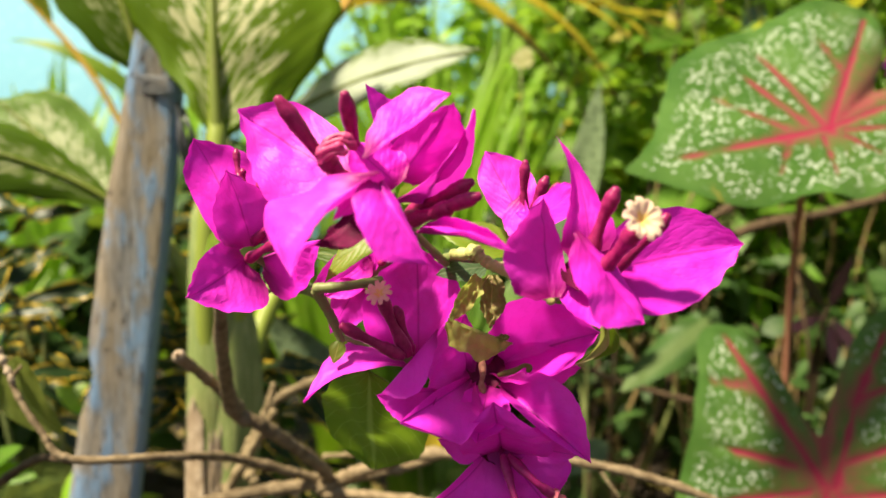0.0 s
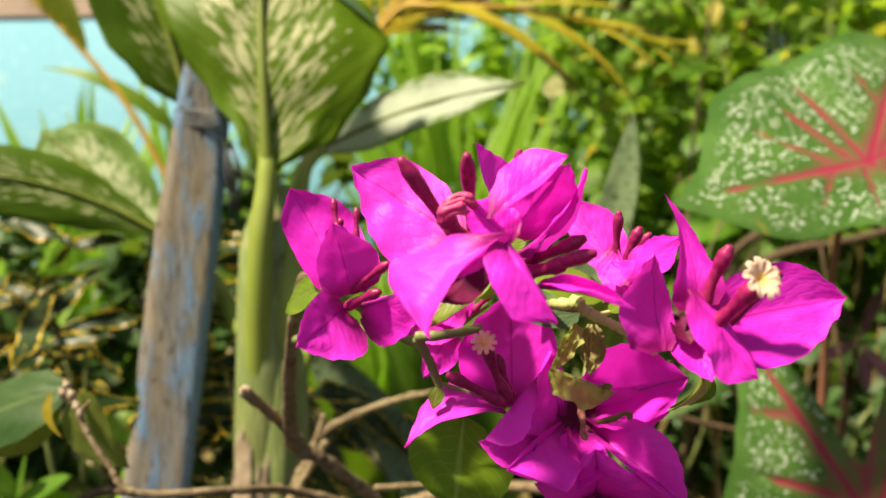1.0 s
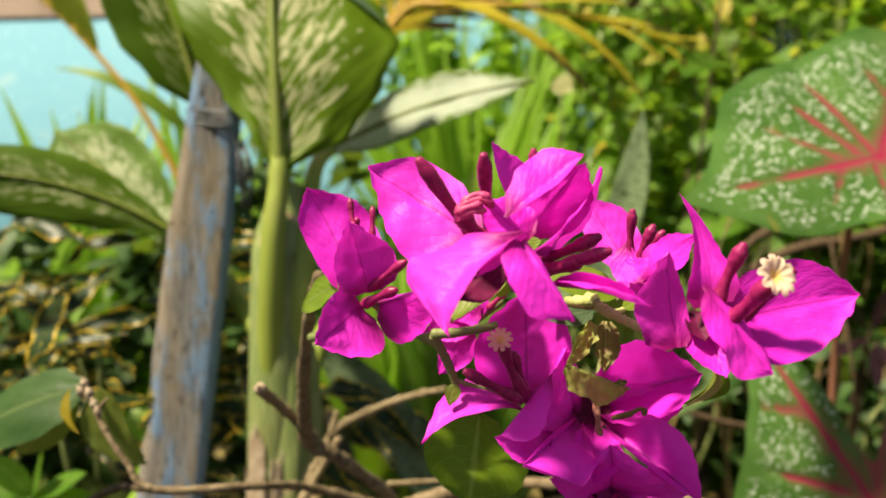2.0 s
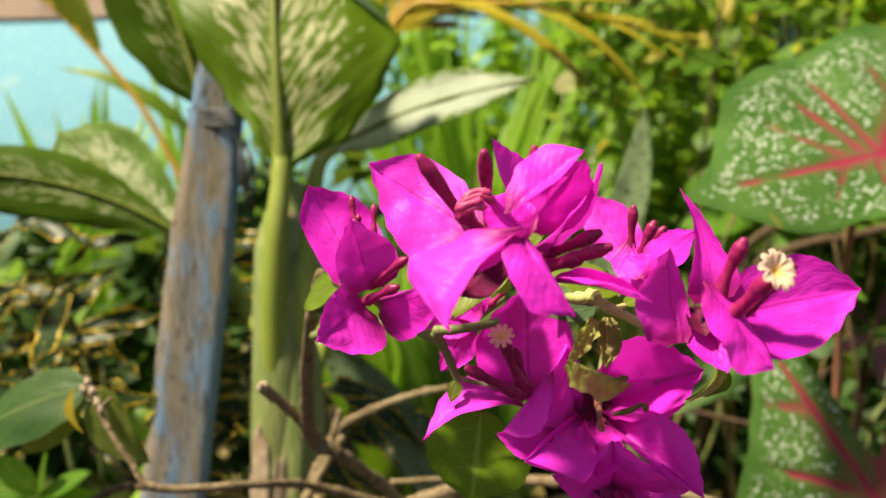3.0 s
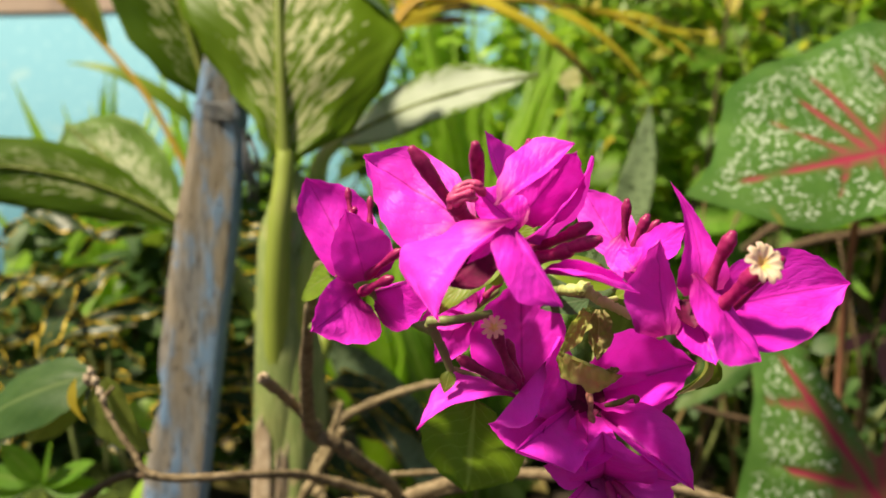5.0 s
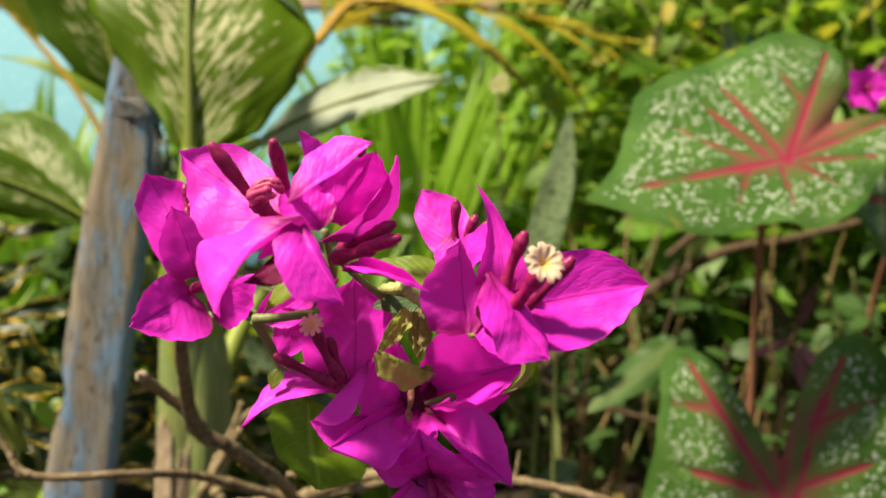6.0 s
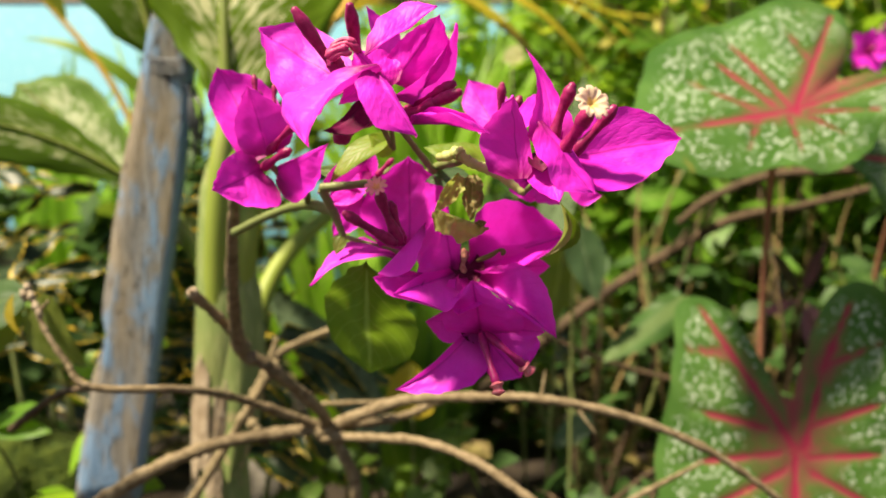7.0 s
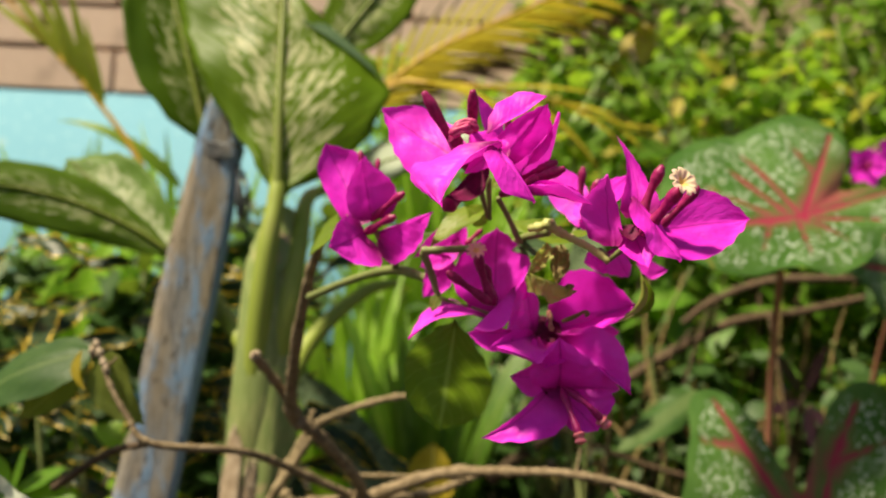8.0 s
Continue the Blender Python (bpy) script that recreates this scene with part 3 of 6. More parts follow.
def bricks(core):
    """Loose brick faces, one mesh shared by all whole bricks."""
    high, long, joint = 0.105, 0.34, 0.009
    bm = box((0, 0, 0), (long - joint, 0.06, high - joint), 0.004)
    me = bpy.data.meshes.new("brick")
    bm.to_mesh(me)
    bm.free()
    me.materials.append(BRICK)
    rng = random.Random(3)
    for row in range(9):
        for k in range(-7, 8):
            ob = new("brick", me)
            ob.parent = core
            ob.location = ((k + 0.5 * (row % 2)) * long - 0.1 + rng.uniform(-0.003, 0.003), WALL_Y + rng.uniform(-0.003, 0.004), WALL_TOP + 0.002 + row * high)
            ob.rotation_euler = (0, rng.uniform(-0.006, 0.006), 0)


ground()
UPPER = garden_wall()


# ---- stake ----
def stake():
    """Sawn stake, a little wider at its foot, leaning."""
    at = (-0.207, 0.556, 0.40)
    thing = root("wooden_stake", at, "weathered grey wooden stake with flaking light blue paint, leaning", "stake")
    bm = bmesh.new()
    top, foot = Vector((-0.20298, 0.59600, 0.90765)), Vector((-0.24184, 0.54000, 0.51058))
    rows, n = [], 26
    for i in range(n + 1):
        f = i / n
        c = foot.lerp(top, f)
        w, d = 0.0225 - 0.0070 * max(0.0, f - 0.62) / 0.38, 0.014
        nick = 0.006 * math.exp(-((c.z - 0.628) / 0.014) ** 2)
        ring = []
        for x, y in ((-1, -1), (-0.6, -1.02), (0, -1.03), (0.6, -1.02), (1, -1), (1.03, 0), (1, 1), (0, 1), (-1, 1), (-1.02, 0)):
            wob = 0.0012 * noise.noise(Vector((x * 2, y * 2, c.z * 40)))
            xx = x * w + wob + (nick if x < -0.9 else 0)
            turn = 0.25
            ring.append(bm.verts.new(c + Vector((xx * math.cos(turn) - y * d * math.sin(turn), y * d * math.cos(turn) + xx * math.sin(turn), 0))))
        rows.append(ring)
    for a, b in zip(rows, rows[1:]):
        for k in range(10):
            bm.faces.new((a[k], a[(k + 1) % 10], b[(k + 1) % 10], b[k]))
    bm.faces.new(rows[-1]), bm.faces.new(list(reversed(rows[0])))
    sharp = [e for e in bm.edges if len(e.link_faces) == 2 and e.calc_face_angle(0) > 0.9 and abs(e.verts[0].co.z - e.verts[1].co.z) > 0.008]
    bmesh.ops.bevel(bm, geom=sharp, offset=0.0016, segments=2, affect="EDGES")
    part("post", bm, TIMBER, thing)
    # tie wire: turns round the head, and a frayed end hanging down the side
    rng = random.Random(8)
    for k in range(6):
        z = 0.83253 + 0.0021 * k
        c = foot.lerp(top, (z - foot.z) / (top.z - foot.z))
        ring = []
        for i in range(13):
            a = 2 * math.pi * i / 12 + 0.3
            q = Vector((math.cos(a), math.sin(a), 0))
            r = 1.0 / max(abs(q.x) / 0.0188, abs(q.y) / 0.0160)
            ring.append(c + q * min(r, 0.0245) + Vector((0, 0, 0.0016 * math.sin(a + k) + rng.uniform(-0.0006, 0.0006))))
        part("tie_wire", tube(ring, (0.0006, 0.0006), 6, 40), WIRE, thing, "grey tie wire wound round the head")
    for k in range(6):
        a = Vector((-0.18949, 0.57600, 0.82277)) + away(rng, 0.003)
        b = Vector((-0.18350, 0.57400, 0.79923)) + away(rng, 0.005)
        c = Vector((-0.18327, 0.57400, 0.76911)) + away(rng, 0.006)
        part("wire_end", tube((a, b, c), (0.0013, 0.0016, 0.0009), 6, 12), WIRE, thing)


stake()


# ---- bougainvillea ----
BOUG = root("bougainvillea", (-0.063, 0.458, 0.40), "bougainvillea with a magenta flower cluster on bare woody branches", "flowering shrub")


def branch(points, radii, material=BARK, name="branch", rough=0.20, seg=12):
    """A twig or bough: tapering, a little uneven, swollen at its nodes."""
    rng = random.Random(int(1e5 * abs(points[0][0] + points[-1][2])))
    slim = 0.72 if name == "branch" else 0.9
    count = 8 * (len(points) - 1)
    full = [slim * between(radii, k / count) * rng.uniform(0.92, 1.06) * (1.22 if k % 5 == 3 and name == "branch" else 1.0) for k in range(count + 1)]
    return part(name, tube(points, full, seg, 18 * (len(points) - 1), rough), material, BOUG)


def flower(a, b):
    return part("flower", tube((a, b), (0.0008, 0.0013), 7), GREEN_STEM, BOUG)


def petal(parent, base, tip, left, right, shape="bract", bow=(0, 0, 0), cup=0.10, wave=0.05, hook=(0, 0, 0), nu=40, nv=14, material=None, name="bract", crumple=0.0, seed=[0]):
    """A papery bract: a midrib from base to tip, its two halves reaching out to left and right, so that they may be
    folded or turned against each other. cup: each half hollow; hook: how far the tip is drawn aside."""
    seed[0] += 1
    bm = bmesh.new()
    uv = bm.loops.layers.uv.verify()
    base, tip, bow, hook = Vector(base), Vector(tip), Vector(bow), Vector(hook)
    ax = tip - base
    sides = []
    for q in (Vector(left), Vector(right)):
        u0 = min(0.78, max(0.16, (q - base).dot(ax) / ax.length_squared))
        sides.append((u0, q - (base + ax * u0 + bow * (4 * u0 * (1 - u0)))))
    n = (sides[1][1] - sides[0][1]).cross(ax).normalized()
    if n.y > 0:
        n = -n
    ph = random.Random(seed[0]).uniform(0, 6.28)
    rows = []
    for i in range(nu + 1):
        u = i / nu
        mid = base + ax * u + bow * (4 * u * (1 - u)) + hook * max(0.0, (u - 0.55) / 0.45) ** 2
        row = []
        for j in range(nv + 1):
            v = 2 * j / nv - 1
            a = abs(v)
            u0, d = sides[1 if v > 0 else 0]
            w = between(SHAPES[shape], 0.42 * u / u0 if u < u0 else 0.42 + 0.58 * (u - u0) / (1 - u0))
            half = d.length
            lift = cup * half * (a * a - a) * 1.6 * min(1.0, 2 * w)
            lift += wave * half * a * a * math.sin(u * 13 + ph + (1.9 if v > 0 else 0.0)) * w
            lift += half * (0.075 * noise.noise(Vector((u * 3.5 + ph, v * 2, seed[0] * 0.37))) + 0.030 * noise.noise(Vector((u * 10 + ph, v * 5, seed[0] * 0.73))))
            lift += 0.013 * half * w * min(1.0, 3 * a) * abs(math.sin(12 * u - 5 * a + 0.6 * math.sin(5 * u + ph)))
            lift -= 0.06 * half * math.exp(-(a / 0.10) ** 2)
            lift += crumple * half * (noise.noise(Vector((u * 6 + ph, v * 3, 4.0))) + 0.5 * noise.noise(Vector((u * 15 + ph, v * 7, 9.0))))
            ragged = 1 + (0.035 + 0.3 * crumple) * noise.noise(Vector((u * 7, ph, v)))
            row.append((bm.verts.new(mid + d * (a * w * ragged) + n * lift), u, j / nv))
        rows.append(row)
    for p, q in zip(rows, rows[1:]):
        for j in range(nv):
            four = (p[j], p[j + 1], q[j + 1], q[j])
            f = bm.faces.new([k[0] for k in four])
            for loop, k in zip(f.loops, four):
                loop[uv].uv = (k[1], k[2])
    part(name, bm, material or MAGENTA, parent)


def bud(parent, *points, r=0.0020, material=MAROON):
    part("flower_tube", tube(points, (0.60 * r, 0.92 * r, 0.88 * r, 0.66 * r, 0.58 * r, 0.66 * r, 0.86 * r, 0.88 * r, 0.46 * r), 10, 26, 0.10), material, parent)


def corolla(parent, at, face, size, material, depth=0.5, label="small cream ruffled corolla"):
    """Small trumpet star: five notched lobes with rolled, ruffled rims round a hollow throat."""
    bm = bmesh.new()
    uv = bm.loops.layers.uv.verify()
    n = Vector(face).normalized()
    s = n.orthogonal().normalized()
    q = n.cross(s)
    seg, rings = 100, []
    for f, h in ((0.03, -0.16), (0.12, -0.06), (0.30, 0.06), (0.50, 0.16), (0.70, 0.24), (0.88, 0.27), (1.0, 0.20)):
        ring = []
        for k in range(seg):
            a = 2 * math.pi * k / seg
            lobe = 1 - f * f * (depth * abs(math.sin(2.5 * a)) ** 30 + 0.6 * depth * abs(math.cos(2.5 * a)) ** 30)
            ruffle = 0.04 * f * f * math.cos(10 * a) + 0.12 * f * f * noise.noise(Vector((2.2 * math.cos(a), 2.2 * math.sin(a), f + size * 900)))
            ring.append((bm.verts.new(Vector(at) + (s * math.cos(a) + q * math.sin(a)) * size * f * lobe + n * size * (h + ruffle)), f, k / seg))
        rings.append(ring)
    for a, b in zip(rings, rings[1:]):
        for k in range(seg):
            four = (a[k], a[(k + 1) % seg], b[(k + 1) % seg], b[k])
            face_ = bm.faces.new([w[0] for w in four])
            for loop, w in zip(face_.loops, four):
                loop[uv].uv = (w[1], w[2])
    part("corolla", bm, material, parent, label)


# top flower, and the one folded behind it
f = flower((-0.00640, 0.21500, 0.74542), (-0.01201, 0.20000, 0.75882))
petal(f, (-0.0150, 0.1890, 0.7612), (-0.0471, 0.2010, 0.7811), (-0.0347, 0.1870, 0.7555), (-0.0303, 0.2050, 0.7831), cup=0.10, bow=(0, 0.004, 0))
petal(f, (-0.0063, 0.1675, 0.7636), (-0.0248, 0.1582, 0.7413), (-0.0347, 0.1765, 0.7525), (-0.0167, 0.1590, 0.7557), cup=-0.10, bow=(-0.0052, -0.001, 0.0012))
petal(f, (-0.0061, 0.1710, 0.7627), (-0.0176, 0.1690, 0.7531), (-0.0132, 0.1680, 0.7606), (-0.0099, 0.1750, 0.7566), cup=0.2)
petal(f, (-0.0074, 0.1690, 0.7631), (0.0046, 0.1605, 0.7439), (-0.0067, 0.1545, 0.7463), (-0.0024, 0.1665, 0.7568), shape="full", cup=-0.12, bow=(-0.0008, -0.003, 0.0005))
# bract whose shaded hollow is painted in dark maroon
petal(f, (-0.0087, 0.1860, 0.7617), (-0.0231, 0.1770, 0.7470), (-0.0164, 0.1900, 0.7556), (-0.0140, 0.1800, 0.7462), cup=0.5, bow=(0, 0.006, -0.002), material=THROAT_SHADE)
bud(f, (-0.01555, 0.19200, 0.75920), (-0.02300, 0.18400, 0.76891), (-0.03185, 0.17900, 0.78190), r=0.0024)
bud(f, (-0.01289, 0.20200, 0.76194), (-0.01455, 0.18800, 0.77133), (-0.01555, 0.17700, 0.78263), r=0.0023)
bud(f, (-0.01375, 0.19000, 0.75927), (-0.01821, 0.18500, 0.76397), (-0.02193, 0.18200, 0.76860), r=0.0030)
bud(f, (-0.02245, 0.17950, 0.76803), (-0.01952, 0.17800, 0.77084), (-0.01552, 0.17800, 0.77164), (-0.01325, 0.17900, 0.76962), r=0.0015, material=PINK_BUD)
bud(f, (-0.02200, 0.17850, 0.76850), (-0.01900, 0.17700, 0.76980), (-0.01600, 0.17680, 0.77040), r=0.0013, material=PINK_BUD)
bud(f, (-0.02120, 0.17900, 0.76720), (-0.01850, 0.17720, 0.76860), (-0.01500, 0.17750, 0.76900), r=0.0012, material=PINK_BUD)
bud(f, (-0.02125, 0.17850, 0.77030), (-0.01750, 0.17800, 0.77281), (-0.01381, 0.17800, 0.77190), r=0.0013, material=PINK_BUD)
bud(f, (-0.01129, 0.20500, 0.75536), (-0.01813, 0.20300, 0.75072), (-0.02300, 0.20200, 0.74603), r=0.0036)


f = flower((-0.00557, 0.21500, 0.74456), (-0.00741, 0.20800, 0.75924))
petal(f, (-0.0064, 0.2020, 0.7688), (-0.0130, 0.1985, 0.7875), (-0.0111, 0.1990, 0.7782), (-0.0031, 0.2060, 0.7802), cup=0.12)
petal(f, (-0.0105, 0.1710, 0.7670), (0.0093, 0.1786, 0.7824), (-0.0018, 0.1810, 0.7840), (0.0026, 0.1715, 0.7758), cup=-0.08)
petal(f, (-0.0043, 0.1890, 0.7622), (0.0100, 0.1805, 0.7805), (-0.0042, 0.1900, 0.7726), (0.0119, 0.1930, 0.7671), shape="full", cup=0.30, bow=(0, 0.004, 0))
petal(f, (-0.0038, 0.1850, 0.7612), (-0.0153, 0.1870, 0.7715), (-0.0146, 0.1830, 0.7639), (-0.0047, 0.1910, 0.7710), shape="full", cup=0.1)
petal(f, (-0.0046, 0.1840, 0.7571), (0.0151, 0.1871, 0.7796), (0.0037, 0.1840, 0.7626), (0.0131, 0.2020, 0.7650), cup=0.15, bow=(0.002, 0.002, -0.002))
petal(f, (0.0011, 0.1840, 0.7495), (0.0241, 0.1705, 0.7454), (0.0128, 0.1735, 0.7530), (0.0120, 0.1650, 0.7500), cup=-0.2, bow=(0, 0, 0.0012))
bud(f, (0.00182, 0.23200, 0.77436), (0.00100, 0.23000, 0.77965), (0.00093, 0.22800, 0.78730), r=0.0019)
bud(f, (-0.00340, 0.19500, 0.75118), (0.00567, 0.18600, 0.75475), (0.01619, 0.18000, 0.75846), r=0.0022)
bud(f, (-0.00227, 0.20000, 0.75395), (0.00557, 0.19200, 0.75742), (0.01453, 0.18600, 0.76190), r=0.0022)
bud(f, (-0.00282, 0.19200, 0.75217), (0.00354, 0.18700, 0.75367), (0.00984, 0.18400, 0.75586), r=0.0026)

# flower on the side towards the stake
f = flower((-0.04250, 0.23600, 0.73265), (-0.05090, 0.22750, 0.74110))
petal(f, (-0.0549, 0.2360, 0.7427), (-0.0727, 0.2437, 0.7766), (-0.0737, 0.2400, 0.7607), (-0.0514, 0.2430, 0.7668), shape="full", cup=0.2, bow=(0, 0.004, 0))
petal(f, (-0.0507, 0.2260, 0.7434), (-0.0551, 0.2170, 0.7659), (-0.0602, 0.2227, 0.7486), (-0.0414, 0.2220, 0.7539), shape="full", cup=0.12, bow=(0, 0.002, 0))
petal(f, (-0.0534, 0.2290, 0.7398), (-0.0639, 0.2060, 0.7306), (-0.0608, 0.2200, 0.7435), (-0.0456, 0.2240, 0.7260), shape="full", cup=0.15, bow=(0, 0.001, -0.001))
petal(f, (-0.0501, 0.2310, 0.7390), (-0.0270, 0.2115, 0.7462), (-0.0382, 0.2260, 0.7435), (-0.0400, 0.2271, 0.7272), shape="full", cup=0.15)
bud(f, (-0.0553, 0.2340, 0.7606), (-0.0568, 0.2360, 0.7669), (-0.0575, 0.2370, 0.7728), r=0.0014)
bud(f, (-0.0546, 0.2340, 0.7606), (-0.0549, 0.2350, 0.7637), (-0.0551, 0.2350, 0.7667), r=0.0012)
bud(f, (-0.0503, 0.2360, 0.7595), (-0.0503, 0.2370, 0.7647), (-0.0503, 0.2380, 0.7700), r=0.0013)
bud(f, (-0.0510, 0.2285, 0.7439), (-0.0447, 0.2220, 0.7490), (-0.0383, 0.2179, 0.7536), r=0.0018)
bud(f, (-0.0530, 0.2300, 0.7389), (-0.0472, 0.2250, 0.7422), (-0.0414, 0.2210, 0.7448), r=0.002)

# flower with the open cream star
f = flower((0.03653, 0.20500, 0.72970), (0.04180, 0.19200, 0.73565))
petal(f, (0.0421, 0.1840, 0.7395), (0.0827, 0.1898, 0.7461), (0.0632, 0.1891, 0.7553), (0.0597, 0.1790, 0.7297), shape="wide", cup=0.10, bow=(0, 0.002, 0))
petal(f, (0.0435, 0.1860, 0.7439), (0.0379, 0.1903, 0.7730), (0.0352, 0.1840, 0.7538), (0.0489, 0.1850, 0.7561), shape="horn", cup=0.25, bow=(0.0015, 0.001, 0), hook=(-0.0022, 0, 0))
petal(f, (0.0391, 0.1785, 0.7499), (0.0538, 0.1725, 0.7287), (0.0412, 0.1625, 0.7309), (0.0524, 0.1785, 0.7361), shape="wide", cup=-0.12, bow=(0, -0.001, 0))
petal(f, (0.0343, 0.1820, 0.7336), (0.0316, 0.1838, 0.7581), (0.0218, 0.1765, 0.7419), (0.0374, 0.1870, 0.7417), shape="full", cup=0.25, bow=(0, 0.003, 0))
petal(f, (0.0417, 0.1900, 0.7413), (0.0446, 0.1780, 0.7267), (0.0356, 0.1830, 0.7338), (0.0474, 0.1810, 0.7357), shape="wide", cup=0.2)
# dark piece added in the hollow, its colour stands for shade
petal(f, (0.0391, 0.1900, 0.7417), (0.0401, 0.1810, 0.7354), (0.0361, 0.1830, 0.7384), (0.0436, 0.1835, 0.7400), shape="wide", cup=0.3, material=THROAT_SHADE, name="throat")
bud(f, (0.04196, 0.18200, 0.74151), (0.04488, 0.17900, 0.75189), (0.04795, 0.17600, 0.76008), r=0.0023)
bud(f, (0.04311, 0.18100, 0.73799), (0.04793, 0.17400, 0.74527), (0.05149, 0.16750, 0.75176), r=0.0027)
bud(f, (0.04729, 0.18300, 0.73913), (0.05447, 0.17900, 0.74678), (0.06000, 0.17600, 0.75377), r=0.0022)
corolla(f, (0.05143, 0.16550, 0.75300), (0.35, -0.85, 0.40), 0.0053, PETAL_CREAM, 0.28)

# flower behind, half hidden
f = flower((0.02760, 0.23200, 0.73982), (0.03157, 0.23400, 0.74684))
petal(f, (0.0328, 0.2300, 0.7466), (0.0197, 0.2430, 0.7721), (0.0183, 0.2390, 0.7597), (0.0339, 0.2430, 0.7658), shape="wide", cup=0.15)
petal(f, (0.0301, 0.2160, 0.7468), (0.0432, 0.2000, 0.7615), (0.0352, 0.2180, 0.7587), (0.0393, 0.2030, 0.7520), cup=0.2, bow=(0, 0.002, 0.001))
petal(f, (0.0303, 0.2290, 0.7583), (0.0331, 0.2200, 0.7423), (0.0244, 0.2260, 0.7498), (0.0329, 0.2220, 0.7492), shape="wide", cup=-0.15)
petal(f, (0.0311, 0.2140, 0.7470), (0.0278, 0.2220, 0.7532), (0.0263, 0.2190, 0.7486), (0.0358, 0.2140, 0.7536))
bud(f, (0.03083, 0.23000, 0.75165), (0.03064, 0.22800, 0.75975), (0.03098, 0.22600, 0.76838), r=0.0019)
bud(f, (0.03206, 0.23000, 0.74806), (0.03429, 0.22700, 0.75621), (0.03718, 0.22500, 0.76359), r=0.0021)
bud(f, (0.03427, 0.23400, 0.74863), (0.03780, 0.23200, 0.75594), (0.04143, 0.23000, 0.76168), r=0.0018)

# lower flower with the small star
f = flower((-0.02408, 0.23000, 0.71509), (-0.00297, 0.22750, 0.70860))
petal(f, (-0.0011, 0.2280, 0.7078), (-0.0015, 0.2300, 0.7433), (-0.0179, 0.2285, 0.7233), (0.0126, 0.2270, 0.7253), shape="wide", cup=0.28, wave=0.08, bow=(0, 0.003, 0))
petal(f, (-0.0033, 0.2220, 0.7078), (-0.0341, 0.2162, 0.6991), (-0.0198, 0.2360, 0.7138), (-0.0210, 0.2160, 0.7070), cup=-0.1, bow=(-0.001, 0.002, 0.0055))
petal(f, (0.0050, 0.2146, 0.7203), (-0.0104, 0.2081, 0.7035), (-0.0040, 0.2140, 0.7093), (0.0009, 0.2040, 0.7056), shape="fan", cup=-0.1, bow=(0, 0.001, 0))
petal(f, (0.0057, 0.2140, 0.7028), (-0.0123, 0.2110, 0.7022), (-0.0044, 0.2100, 0.7044), (-0.0043, 0.2060, 0.6958), cup=0.3)
bud(f, (-0.00310, 0.21300, 0.71304), (-0.00735, 0.21000, 0.72251), (-0.01018, 0.20700, 0.73073), r=0.0023)
bud(f, (-0.00444, 0.21000, 0.71324), (-0.01329, 0.20600, 0.71870), (-0.02089, 0.20300, 0.72348), r=0.0021)
bud(f, (-0.00247, 0.21500, 0.71292), (-0.00472, 0.21300, 0.72021), (-0.00671, 0.21200, 0.72719), r=0.0021)
corolla(f, (-0.01062, 0.20550, 0.73175), (-0.10, -0.85, 0.55), 0.0038, PETAL_BLUSH, 0.48, "small blush-pink starry corolla")

# lower flower, its star withered
f = flower((0.02588, 0.25000, 0.72426), (0.02171, 0.24050, 0.70236))
petal(f, (0.0207, 0.2370, 0.7036), (0.0549, 0.2339, 0.7158), (0.0283, 0.2240, 0.7274), (0.0366, 0.2195, 0.7050), shape="wide", cup=0.30, wave=0.08, bow=(0, 0.004, 0))
petal(f, (0.0145, 0.2300, 0.7024), (-0.0047, 0.1987, 0.6980), (0.0047, 0.2100, 0.7035), (0.0114, 0.1950, 0.6934), shape="wide", cup=0.12, wave=0.08, bow=(0, -0.001, 0))
petal(f, (0.0156, 0.2350, 0.7031), (0.0105, 0.2280, 0.7256), (0.0015, 0.2110, 0.7064), (0.0167, 0.2360, 0.7138), shape="wide", cup=0.15, wave=0.08)
petal(f, (0.0237, 0.2310, 0.7001), (0.0486, 0.2119, 0.6822), (0.0413, 0.2140, 0.7037), (0.0326, 0.2110, 0.6932), shape="wide", cup=-0.15, wave=0.06, bow=(0, -0.004, 0.001))
petal(f, (0.0202, 0.2330, 0.6996), (0.0159, 0.2030, 0.6908), (0.0109, 0.2120, 0.6979), (0.0253, 0.2100, 0.6957), shape="wide", cup=0.2, wave=0.06)
petal(f, (0.0200, 0.2410, 0.7040), (0.0491, 0.2347, 0.7046), (0.0360, 0.2380, 0.7120), (0.0360, 0.2360, 0.6960), cup=0.1)
# added dark sheet: shade in the flower's centre, painted
petal(f, (0.0187, 0.2400, 0.7099), (0.0170, 0.2315, 0.6961), (0.0090, 0.2330, 0.7036), (0.0255, 0.2330, 0.7036), shape="wide", cup=0.3, material=THROAT_SHADE, name="throat")
bud(f, (0.01774, 0.21500, 0.71119), (0.01779, 0.21000, 0.70833), (0.01730, 0.20700, 0.70616), (0.01797, 0.20500, 0.70440), r=0.0012, material=WITHERED)
bud(f, (0.02221, 0.21100, 0.70779), (0.02644, 0.20800, 0.70975), (0.02900, 0.20700, 0.71142), (0.03042, 0.20600, 0.71122), (0.03000, 0.20600, 0.70990), r=0.0010, material=LEAF_DRY)

